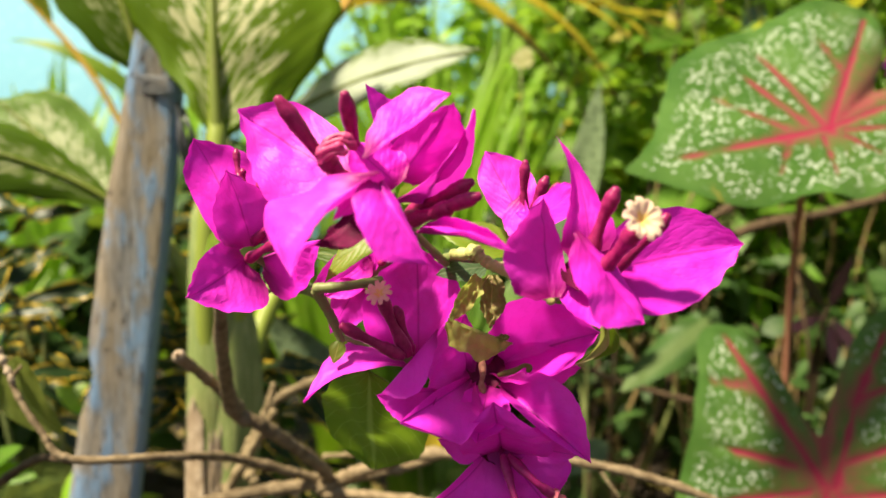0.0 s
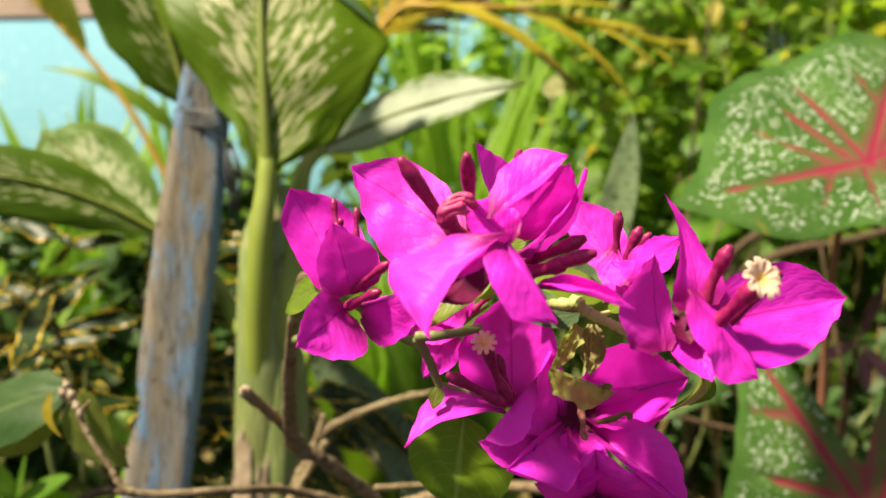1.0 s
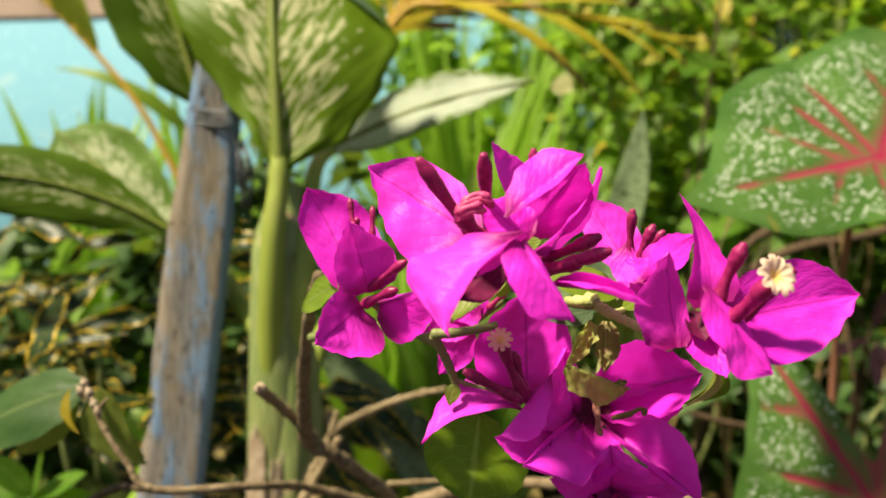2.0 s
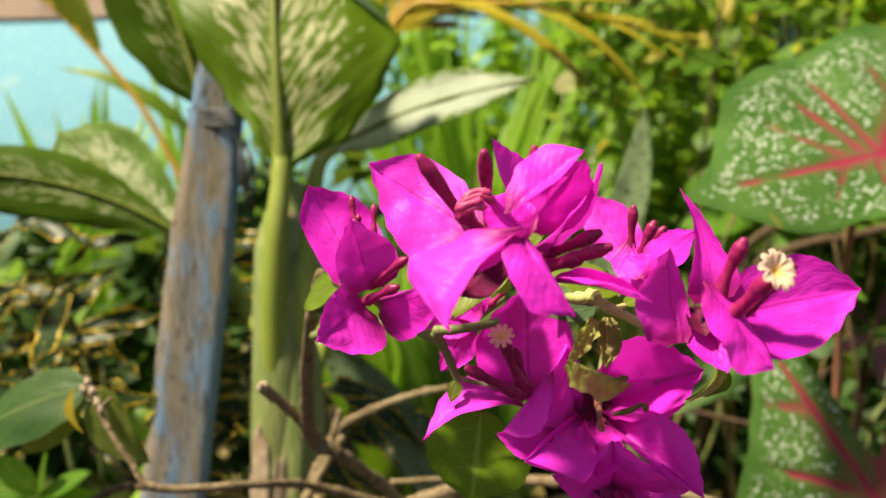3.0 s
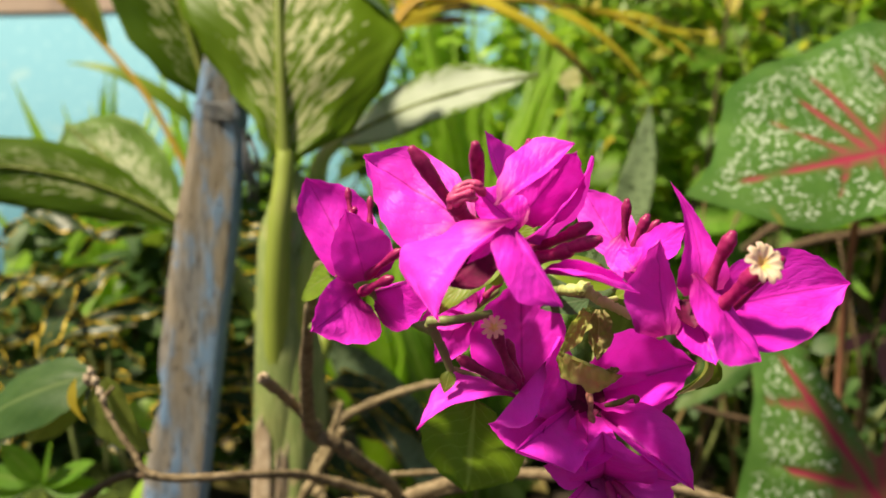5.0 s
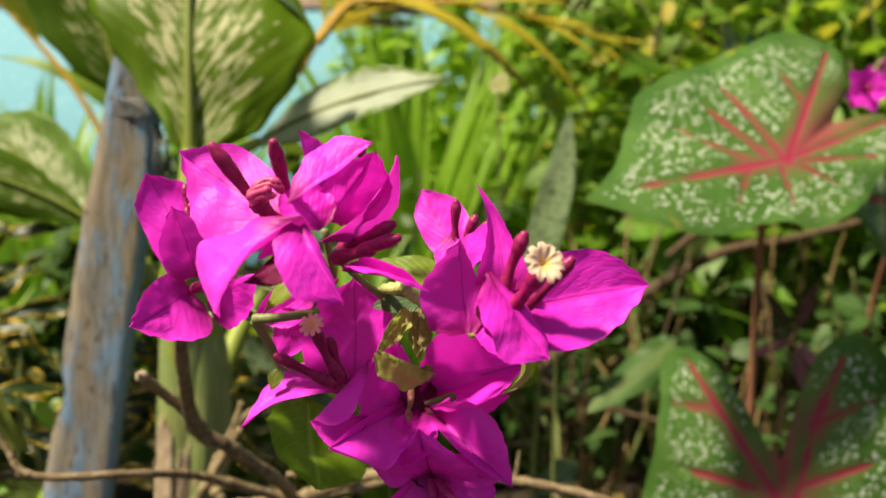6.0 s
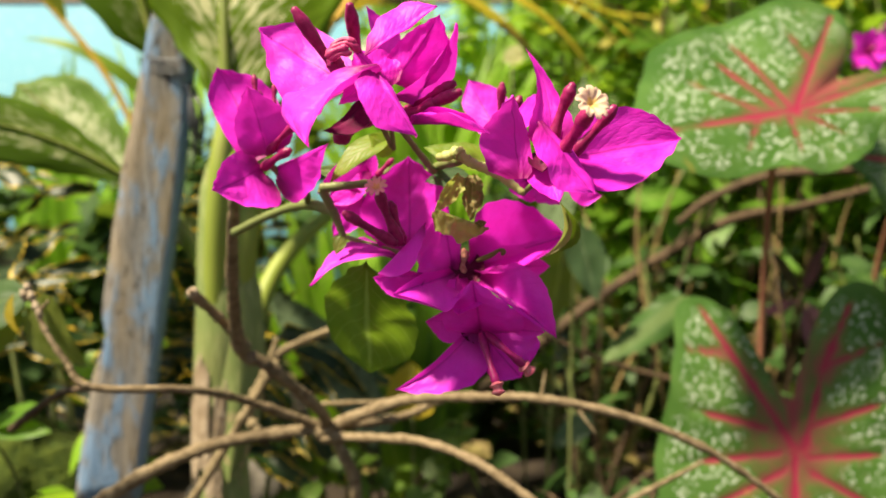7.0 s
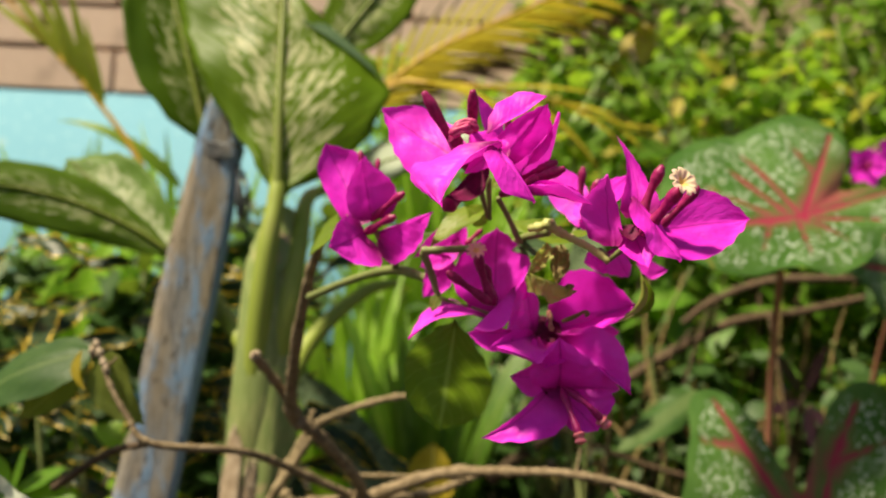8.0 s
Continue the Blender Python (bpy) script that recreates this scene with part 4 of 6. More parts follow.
# hanging flower, lowest
f = flower((0.02425, 0.23800, 0.68605), (0.02496, 0.22950, 0.68270))
petal(f, (0.0219, 0.2235, 0.6844), (-0.0037, 0.2158, 0.6638), (0.0125, 0.2190, 0.6771), (0.0240, 0.2120, 0.6694), shape="wide", cup=0.18, bow=(0.001, 0, -0.002), wave=0.06, hook=(-0.0015, 0, 0))
petal(f, (0.0223, 0.2245, 0.6859), (0.0048, 0.2203, 0.6864), (0.0128, 0.2180, 0.6905), (0.0124, 0.2200, 0.6791), cup=0.2)
petal(f, (0.0235, 0.2240, 0.6827), (0.0369, 0.2130, 0.6687), (0.0434, 0.2170, 0.6810), (0.0272, 0.2140, 0.6684), shape="wide", cup=0.2, wave=0.08)
petal(f, (0.0237, 0.2225, 0.6830), (0.0204, 0.2040, 0.7017), (0.0105, 0.2090, 0.6891), (0.0373, 0.2090, 0.6876), shape="wide", cup=-0.15, wave=0.08, bow=(0, -0.003, 0))
petal(f, (0.0252, 0.2240, 0.6832), (0.0449, 0.2140, 0.6838), (0.0359, 0.2140, 0.6919), (0.0367, 0.2170, 0.6804), shape="wide", cup=0.1)
# added dark sheet for the shaded heart of the hanging flower
petal(f, (0.0215, 0.2270, 0.6860), (0.0270, 0.2215, 0.6776), (0.0171, 0.2220, 0.6820), (0.0314, 0.2220, 0.6831), shape="wide", cup=0.3, material=THROAT_SHADE, name="throat")
bud(f, (0.02386, 0.21600, 0.68308), (0.02625, 0.20900, 0.67479), (0.02860, 0.20400, 0.66763), r=0.0017, material=PINK_TUBE)
bud(f, (0.02826, 0.20450, 0.66863), (0.02879, 0.20400, 0.66690), (0.02914, 0.20350, 0.66505), r=0.0026, material=ROSE_TIP)
bud(f, (0.02538, 0.21600, 0.68309), (0.03216, 0.20900, 0.67818), (0.03841, 0.21200, 0.67241), r=0.0017, material=PINK_TUBE)
bud(f, (0.03742, 0.21150, 0.67325), (0.03898, 0.21200, 0.67185), (0.04035, 0.21250, 0.67032), r=0.0026, material=ROSE_TIP)

# small flower behind, lower
f = flower((-0.02742, 0.24000, 0.72451), (-0.00870, 0.23800, 0.73925))
petal(f, (-0.0148, 0.2220, 0.7440), (-0.0338, 0.2300, 0.7300), (-0.0257, 0.2240, 0.7406), (-0.0215, 0.2280, 0.7352), cup=0.1)
petal(f, (-0.0197, 0.2360, 0.7318), (-0.0295, 0.2390, 0.7148), (-0.0266, 0.2380, 0.7316), (-0.0179, 0.2370, 0.7210), shape="wide", cup=0.2)
petal(f, (-0.0157, 0.2370, 0.7381), (-0.0314, 0.2380, 0.7269), (-0.0214, 0.2380, 0.7429), (-0.0203, 0.2360, 0.7278), shape="wide", cup=0.2)
petal(f, (-0.0158, 0.2380, 0.7336), (-0.0144, 0.2360, 0.7460), (-0.0213, 0.2360, 0.7426), (-0.0128, 0.2360, 0.7403), cup=0.3)
bud(f, (-0.0134, 0.2360, 0.7368), (-0.0105, 0.2350, 0.7396), (-0.0072, 0.2340, 0.7428), r=0.0013)

# one more, behind the star flower's foot
f = flower((0.04012, 0.23600, 0.73768), (0.04363, 0.23600, 0.73443))
petal(f, (0.0455, 0.2340, 0.7379), (0.0524, 0.2360, 0.7265), (0.0390, 0.2360, 0.7314), (0.0523, 0.2350, 0.7332), shape="wide", cup=0.1)
petal(f, (0.0410, 0.2360, 0.7363), (0.0342, 0.2360, 0.7315), (0.0361, 0.2360, 0.7363), (0.0428, 0.2360, 0.7275), cup=0.2)
petal(f, (0.0537, 0.2320, 0.7357), (0.0670, 0.2320, 0.7299), (0.0613, 0.2320, 0.7328), (0.0603, 0.2320, 0.7261), cup=0.2)



def bush_leaf(base, tip, face, width, material, shape="ovate", **kw):
    kw = {"cup": 0.08, "bow": 0.04, "wave": 0.03, **kw}
    part("leaf", blade(base, tip, face, width, shape, nu=18, nv=10, **kw), material, BOUG)


petal(BOUG, (-0.0165, 0.2280, 0.7060), (-0.0200, 0.2770, 0.6575), (-0.0365, 0.2580, 0.6880), (0.0010, 0.2520, 0.6800), "fan", cup=0.12, bow=(0, -0.004, 0), material=LEAF_FRESH, name="leaf")
bush_leaf((-0.00661, 0.22600, 0.75067), (-0.02753, 0.21900, 0.73339), (-0.3, -0.75, 0.6), 0.0115, LEAF_LIME, bow=0.10)
bush_leaf((-0.06031, 0.23500, 0.74556), (-0.08169, 0.27500, 0.73192), (-0.2, -0.9, 0.4), 0.0125, LEAF_LIME)
bush_leaf((0.02979, 0.24000, 0.74028), (0.00327, 0.24600, 0.74767), (0.0, -0.7, 0.7), 0.0140, LEAF_LIME)
petal(BOUG, (0.0485, 0.2030, 0.7265), (0.0445, 0.2215, 0.7080), (0.0505, 0.2110, 0.7180), (0.0530, 0.2110, 0.7162), bow=(0.0052, 0, 0.0004), material=LEAF_CREAM, name="leaf")
petal(BOUG, (0.0485, 0.2050, 0.7268), (0.0450, 0.2235, 0.7085), (0.0512, 0.2130, 0.7183), (0.0562, 0.2130, 0.7150), bow=(0.0052, 0, 0.0004), material=LEAF_GREEN, name="leaf")
bush_leaf((0.02018, 0.23200, 0.73660), (0.00431, 0.22800, 0.73440), (0.0, -0.8, 0.5), 0.0090, LEAF_GREY)
bush_leaf((-0.00748, 0.25000, 0.73356), (-0.03764, 0.25200, 0.73996), (0.0, -0.9, 0.4), 0.0140, LEAF_GREEN)
petal(BOUG, (0.01662, 0.2120, 0.7359), (0.00872, 0.2060, 0.7240), (0.01076, 0.2070, 0.7309), (0.01680, 0.2100, 0.7300), "strap", cup=0.3, material=LEAF_WITHER, name="leaf", crumple=0.35)
petal(BOUG, (0.00818, 0.2060, 0.7250), (0.02556, 0.2020, 0.7186), (0.01701, 0.2035, 0.7208), (0.01560, 0.2005, 0.7145), "full", cup=0.3, material=LEAF_WITHER, name="leaf", crumple=0.35)
petal(BOUG, (0.02065, 0.2130, 0.7360), (0.01976, 0.2110, 0.7212), (0.01709, 0.2115, 0.7300), (0.02400, 0.2090, 0.7290), "full", cup=-0.3, material=LEAF_BROWN, name="leaf", crumple=0.45)
petal(BOUG, (0.02113, 0.2025, 0.7190), (0.02468, 0.2015, 0.7204), (0.02240, 0.2010, 0.7212), (0.02350, 0.2030, 0.7190), "full", cup=0.5, material=LEAF_BROWN, name="leaf", crumple=0.4)
bush_leaf((0.02547, 0.21200, 0.73947), (0.03220, 0.21700, 0.74210), (0.1, -0.6, 0.8), 0.0046, LEAF_LIME)
bush_leaf((-0.00560, 0.21200, 0.75656), (0.00340, 0.21000, 0.76314), (0.0, -0.9, 0.4), 0.0060, LEAF_LIME)
bush_leaf((-0.02387, 0.22200, 0.71587), (-0.02566, 0.22000, 0.70926), (0.0, -0.9, 0.2), 0.0050, LEAF_GREEN)
bush_leaf((-0.00600, 0.22400, 0.74455), (-0.01472, 0.22200, 0.75007), (0.0, -0.9, 0.4), 0.0100, LEAF_LIME)

# young green shoots that carry the flowers
branch(((0.00938, 0.21400, 0.74189), (0.01300, 0.20950, 0.74225), (0.01541, 0.20700, 0.74300), (0.01750, 0.20600, 0.74110), (0.02156, 0.20500, 0.73872), (0.02920, 0.20300, 0.73515), (0.03615, 0.20000, 0.72989)), (0.0014, 0.0018, 0.0016, 0.0024, 0.0022, 0.0016, 0.0018, 0.0016, 0.0014, 0.0015, 0.0012), PALE_STEM, "shoot", 0.45)
branch(((0.01850, 0.20600, 0.74000), (0.02200, 0.20850, 0.73930), (0.02547, 0.21200, 0.73947)), (0.0012, 0.0009, 0.0009), PALE_STEM, "shoot", 0.2)
branch(((0.01830, 0.20550, 0.74010), (0.01915, 0.20480, 0.74180)), (0.0012, 0.0009), PALE_STEM, "shoot", 0.5)
branch(((0.01520, 0.20700, 0.74300), (0.01535, 0.20600, 0.74440)), (0.0015, 0.0008), PALE_STEM, "shoot", 0.5)
branch(((-0.08677, 0.31800, 0.71434), (-0.06297, 0.28800, 0.72277), (-0.04270, 0.26200, 0.72681), (-0.02812, 0.24800, 0.72328), (-0.01466, 0.24200, 0.72388)), (0.0023, 0.0020, 0.0024, 0.0022, 0.0016), GREEN_STEM, "shoot", 0.1)
branch(((-0.01585, 0.24200, 0.72369), (-0.00448, 0.24000, 0.73004), (0.00677, 0.23200, 0.73895), (0.01600, 0.21400, 0.74096)), (0.0017, 0.0016, 0.0016, 0.0019), GREEN_STEM, "shoot", 0.1)
branch(((0.00746, 0.22800, 0.73795), (0.00157, 0.21400, 0.74503), (-0.00353, 0.20600, 0.75159)), (0.0014, 0.0012, 0.0011), GREEN_STEM, "shoot", 0.1)
branch(((-0.03041, 0.21700, 0.73170), (-0.02095, 0.21600, 0.73263), (-0.01112, 0.22000, 0.73387)), (0.0019, 0.0016, 0.0015), GREEN_STEM, "shoot", 0.1)
branch(((-0.03007, 0.21700, 0.73135), (-0.02637, 0.22100, 0.72315), (-0.02356, 0.22300, 0.71512)), (0.0017, 0.0016, 0.0013), GREEN_STEM, "shoot", 0.1)
branch(((-0.04270, 0.26200, 0.72681), (-0.04069, 0.24500, 0.73329), (-0.04233, 0.23200, 0.73783)), (0.0015, 0.0013, 0.0012), GREEN_STEM, "shoot", 0.1)
# woody branches
branch(((-0.08070, 0.30500, 0.74277), (-0.08924, 0.32500, 0.72081), (-0.09911, 0.36000, 0.68289), (-0.10415, 0.39500, 0.64716), (-0.09091, 0.40500, 0.63548), (-0.06725, 0.44000, 0.60161), (-0.06723, 0.45800, 0.58610)), (0.0030, 0.0036, 0.0044, 0.0054, 0.0052, 0.0048, 0.0056))
branch(((-0.12125, 0.36600, 0.68056), (-0.11237, 0.38000, 0.66680), (-0.10169, 0.39800, 0.64751)), (0.0040, 0.0038, 0.0042))
part("cut_end", tube(((-0.12144, 0.36520, 0.68130), (-0.12181, 0.36400, 0.68228)), (0.0034, 0.0030), 12, 6, 0.1), HUSK, BOUG)
part("pith", tube(((-0.12159, 0.36360, 0.68223), (-0.12170, 0.36280, 0.68271)), (0.0015, 0.0013), 10, 6), BARK_DARK, BOUG)
branch(((-0.21014, 0.37000, 0.68133), (-0.20034, 0.36600, 0.66219), (-0.18861, 0.36400, 0.64559), (-0.17481, 0.36400, 0.63183), (-0.13202, 0.38500, 0.62619), (-0.11127, 0.42500, 0.61142), (-0.07267, 0.45800, 0.58791)), (0.0014, 0.0020, 0.0022, 0.0028, 0.0030, 0.0034, 0.0040), BARK)
branch(((-0.20274, 0.36700, 0.67196), (-0.19718, 0.36400, 0.67693)), (0.0014, 0.0010), BARK)
branch(((-0.17481, 0.36400, 0.63183), (-0.21145, 0.40000, 0.61923), (-0.25437, 0.43000, 0.59139)), (0.0022, 0.0030, 0.0036), BARK_DARK)
branch(((-0.21477, 0.44000, 0.53724), (-0.17944, 0.44100, 0.55931), (-0.15265, 0.44600, 0.57154), (-0.12209, 0.45200, 0.57975), (-0.06723, 0.45800, 0.58610)), (0.0062, 0.0060, 0.0056, 0.0052, 0.0056))
branch(((-0.07269, 0.45800, 0.58204), (-0.05011, 0.45200, 0.59323), (-0.01360, 0.44000, 0.60850), (0.03105, 0.42000, 0.61506), (0.06484, 0.40800, 0.61698), (0.11128, 0.40400, 0.60870), (0.15699, 0.40500, 0.59072), (0.19374, 0.40700, 0.56663), (0.21819, 0.41000, 0.54647)), (0.0060, 0.0058, 0.0048, 0.0038, 0.0036, 0.0034, 0.0032, 0.0026, 0.0022))
branch(((-0.06906, 0.45800, 0.57949), (-0.03810, 0.44000, 0.58469), (-0.00222, 0.41500, 0.58919), (0.03029, 0.39400, 0.58284), (0.06068, 0.38000, 0.56557)), (0.0050, 0.0040, 0.0038, 0.0038, 0.0036))
branch(((-0.06723, 0.45800, 0.58610), (-0.04123, 0.47000, 0.58644), (-0.01580, 0.48000, 0.58896), (0.01439, 0.49000, 0.60022)), (0.0044, 0.0042, 0.0038, 0.0032))
branch(((0.06549, 0.40800, 0.61699), (0.06705, 0.40800, 0.62554), (0.06796, 0.40800, 0.63343)), (0.0016, 0.0014, 0.0009), DRY_WOOD)
branch(((0.08573, 0.40600, 0.61363), (0.09000, 0.40200, 0.60681), (0.09616, 0.40000, 0.59893)), (0.0016, 0.0013, 0.0009), DRY_WOOD)
branch(((-0.11573, 0.48000, 0.57741), (-0.12356, 0.48400, 0.58950), (-0.11469, 0.48700, 0.60990), (-0.10566, 0.48900, 0.62591), (-0.08738, 0.49000, 0.63671), (-0.05810, 0.49000, 0.64772), (-0.03446, 0.49000, 0.65247)), (0.0050, 0.0046, 0.0044, 0.0042, 0.0038, 0.0034, 0.0030), DRY_WOOD)
branch(((-0.10902, 0.48700, 0.62280), (-0.10475, 0.48900, 0.63807)), (0.0032, 0.0026), DRY_WOOD)
branch(((-0.06723, 0.45800, 0.58610), (-0.05481, 0.46000, 0.56611), (-0.04874, 0.47000, 0.52915), (-0.055, 0.47, 0.38)), (0.0044, 0.0050, 0.0060, 0.0080))
branch(((-0.10052, 0.47000, 0.62650), (-0.12255, 0.46800, 0.58948), (-0.15020, 0.46000, 0.54327), (-0.16710, 0.45500, 0.51909)), (0.0036, 0.0040, 0.0042, 0.0046), DRY_WOOD)
branch(((0.10500, 0.47600, 0.51800), (0.14600, 0.48400, 0.53700), (0.18600, 0.49200, 0.55500)), (0.0030, 0.0026, 0.0018))
branch(((-0.06964, 0.46200, 0.60053), (-0.03009, 0.47000, 0.59999), (0.00691, 0.47500, 0.59903)), (0.0024, 0.0022, 0.0020), DRY_WOOD)

# leafy twig beside the stake
for x, y, z, r in ((-0.21014, 0.3700, 0.68200, 0.0022), (-0.20760, 0.3690, 0.67760, 0.0024), (-0.21200, 0.3690, 0.67850, 0.0020), (-0.20480, 0.3680, 0.67250, 0.0021), (-0.20250, 0.3670, 0.66900, 0.0019)):
    part("bud", tube(((x, y, z - 0.002), (x - 0.0006, y - 0.0006, z + 0.0015), (x - 0.0016, y - 0.001, z + 0.0045)), (0.5 * r, r, 0.3 * r), 8, 10, 0.3), HUSK, BOUG)
bush_leaf((-0.22044, 0.38500, 0.67802), (-0.29773, 0.40000, 0.63927), (-0.1, -0.75, 0.65), 0.0400, LEAF_DARK, "heart", bow=0.10, cup=-0.15)
bush_leaf((-0.20732, 0.37500, 0.67865), (-0.18436, 0.37800, 0.63993), (-0.3, -0.9, 0.2), 0.0260, LEAF_OLIVE, "heart", sway=0.12, cup=0.2)
bush_leaf((-0.22474, 0.39000, 0.67333), (-0.26957, 0.41000, 0.63512), (0.2, -0.85, -0.3), 0.0200, LEAF_OLIVE, bow=0.1)
bush_leaf((-0.21979, 0.37200, 0.68025), (-0.21419, 0.37000, 0.65767), (-0.5, -0.8, 0.2), 0.0080, LEAF_YELLOW, sway=0.25)


# ---- dumb cane ----
def dumb_cane():
    thing = root("dumb_cane", (-0.150, 0.535, 0.40), "tall dumb cane with cream-streaked broad green leaves", "house plant")
    part("stem", tube(((-0.1450, 0.531, 0.392), (-0.15414, 0.53100, 0.55979), (-0.15546, 0.53200, 0.58767), (-0.15252, 0.53200, 0.63977), (-0.14993, 0.53200, 0.69531), (-0.15024, 0.53500, 0.73839), (-0.14762, 0.55000, 0.78579)), (0.0180, 0.0180, 0.0195, 0.0210, 0.0215, 0.0190, 0.0110), 20, 52, 0.05), CANE, thing)
    # torn rests of old leaf sheaths, wrapped round the foot of the stem
    rng = random.Random(6)
    at = Vector((-0.15466, 0.53200, 0.58767))
    for turn, low, high, wide in ((-2.10, -0.046, 0.034, 0.36), (-1.25, -0.030, 0.016, 0.32), (-2.65, -0.055, 0.004, 0.34), (-1.62, -0.070, -0.034, 0.30)):
        bm = bmesh.new()
        rows = []
        for i in range(11):
            ragged_top = high + 0.020 * noise.noise(Vector((i * 0.9, turn, 0))) - 0.010 * abs(i - 5) / 5
            ragged_low = low + 0.018 * noise.noise(Vector((i * 0.9, turn, 5)))
            a = turn + wide * (i / 5 - 1)
            rows.append([bm.verts.new(at + Vector((0.0212 * math.cos(a), 0.0212 * math.sin(a), ragged_low + (ragged_top - ragged_low) * k / 8)) + Vector((math.cos(a), math.sin(a), 0)) * 0.0016 * noise.noise(Vector((i * 0.5, k * 0.6, turn)))) for k in range(9)])
        for a, b in zip(rows, rows[1:]):
            for k in range(8):
                bm.faces.new((a[k], b[k], b[k + 1], a[k + 1]))
        part("husk", bm, HUSK, thing, "torn papery tan husk on the stem")
    part("leaf_sheath", blade((-0.14402, 0.51050, 0.53247), (-0.13723, 0.51700, 0.73936), (0.15, -1.0, 0.0), 0.044, "ovate", cup=-0.65, wave=0.02, nu=24, nv=12), CANE, thing, "pale green sheath wrapped round the stem")
    part("petiole", tube(((-0.15540, 0.53000, 0.60835), (-0.15373, 0.52200, 0.65777), (-0.15168, 0.51400, 0.70540), (-0.14920, 0.51200, 0.75104), (-0.14625, 0.51950, 0.79087), (-0.14855, 0.52600, 0.81440)), (0.0120, 0.0105, 0.0092, 0.0080, 0.0068, 0.0048), 14, 34), CANE_RIB, thing)
    part("petiole", tube(((-0.14118, 0.52800, 0.64861), (-0.13418, 0.52400, 0.71187), (-0.13196, 0.54000, 0.75780), (-0.13288, 0.58000, 0.79906), (-0.13043, 0.64000, 0.81749)), (0.0090, 0.0100, 0.0085, 0.0060, 0.0045), 12, 30), CANE_RIB, thing)
    part("petiole", tube(((-0.15597, 0.55000, 0.66019), (-0.19169, 0.58500, 0.69477), (-0.21991, 0.61500, 0.72511), (-0.25122, 0.60600, 0.75024)), (0.0070, 0.0070, 0.0060, 0.0050), 12, 24), CANE_RIB, thing)
    part("petiole", tube(((-0.14763, 0.54500, 0.60756), (-0.12785, 0.60000, 0.67982), (-0.08858, 0.64000, 0.72562), (-0.05967, 0.66000, 0.73799)), (0.0080, 0.0075, 0.0060, 0.0040), 10, 24), CANE_RIB, thing)

    def leaf(base, tip, face, width, shape="broad", mtl=VARIEGATED, **kw):
        ob = part("leaf", blade(base, tip, face, width, shape, thick=0.0005, nu=30, nv=20, **{"cup": 0.0, "wave": 0.03, **kw}), mtl, thing)
        rib = 0.0047 * (width / 0.17) ** 0.7
        part("midrib", tube(midline(base, tip, face, kw.get("bow", 0.0), kw.get("sway", 0.0), 0.0006), (rib, rib * 0.8, rib * 0.6, rib * 0.4, rib * 0.15), 10, 30), CANE_MIDRIB, ob)

    leaf((-0.14593, 0.52000, 0.79096), (-0.16687, 0.60000, 1.02310), (0.10, -1.0, 0.0), 0.184, ("cane_near", "cane_far"), bow=0.05, cup=-0.06, seed=1)
    part("leaf_edge", blade((-0.21585, 0.58500, 0.97837), (-0.07440, 0.55600, 0.89790), (0.1, -0.8, 0.6), 0.013, "lance", bow=0.06, sway=-0.05, nu=24), LEAF_GREY, thing, "rolled pale edge of the leaf")
    leaf((-0.22681, 0.61200, 0.84550), (-0.31338, 0.66000, 1.07716), (0.45, -0.9, -0.10), 0.100, "ovate", VARIEGATED_DARK, bow=0.06, cup=0.15, seed=2)
    leaf((-0.24573, 0.59600, 0.75051), (-0.45500, 0.52500, 0.78800), (0.0, -0.85, 0.35), 0.058, "lance", VARIEGATED_DARK, sway=0.12, cup=-0.2, seed=3)
    leaf((-0.24878, 0.60200, 0.75213), (-0.36237, 0.64500, 0.83581), (0.0, -0.9, 0.40), 0.078, "blunt", VARIEGATED_LIGHT, cup=0.2, seed=4)
    leaf((-0.13717, 0.66500, 0.81648), (0.02955, 0.57200, 0.86019), (-0.35, -0.75, 0.60), 0.062, "lance", VARIEGATED_PALE, bow=0.06, cup=0.1, seed=5)
    leaf((-0.12934, 0.61000, 0.92664), (-0.05159, 0.65000, 1.05841), (-0.1, -0.95, -0.3), 0.070, "lance", bow=0.05, seed=6)
    leaf((-0.20022, 0.60000, 0.94493), (-0.27258, 0.70000, 1.08823), (0.1, -0.9, -0.2), 0.070, "lance", bow=0.05, seed=7)


dumb_cane()


# ---- caladiums ----
def outline_reader(pairs):
    """Radius at an angle, from (degrees, radius) pairs round the leaf, rounded off."""
    def straight(d):
        d = (d + 180.0) % 360.0 - 180.0
        for (a, x), (b, y) in zip(pairs, pairs[1:]):
            if a <= d <= b:
                return x + (y - x) * (d - a) / (b - a)
        return pairs[-1][1]
    return lambda d: sum(w * straight(d + k * min(1.0, 0.15 + abs(d) / 25.0)) for k, w in ((-4, 0.15), (-2, 0.2), (0, 0.3), (2, 0.2), (4, 0.15)))


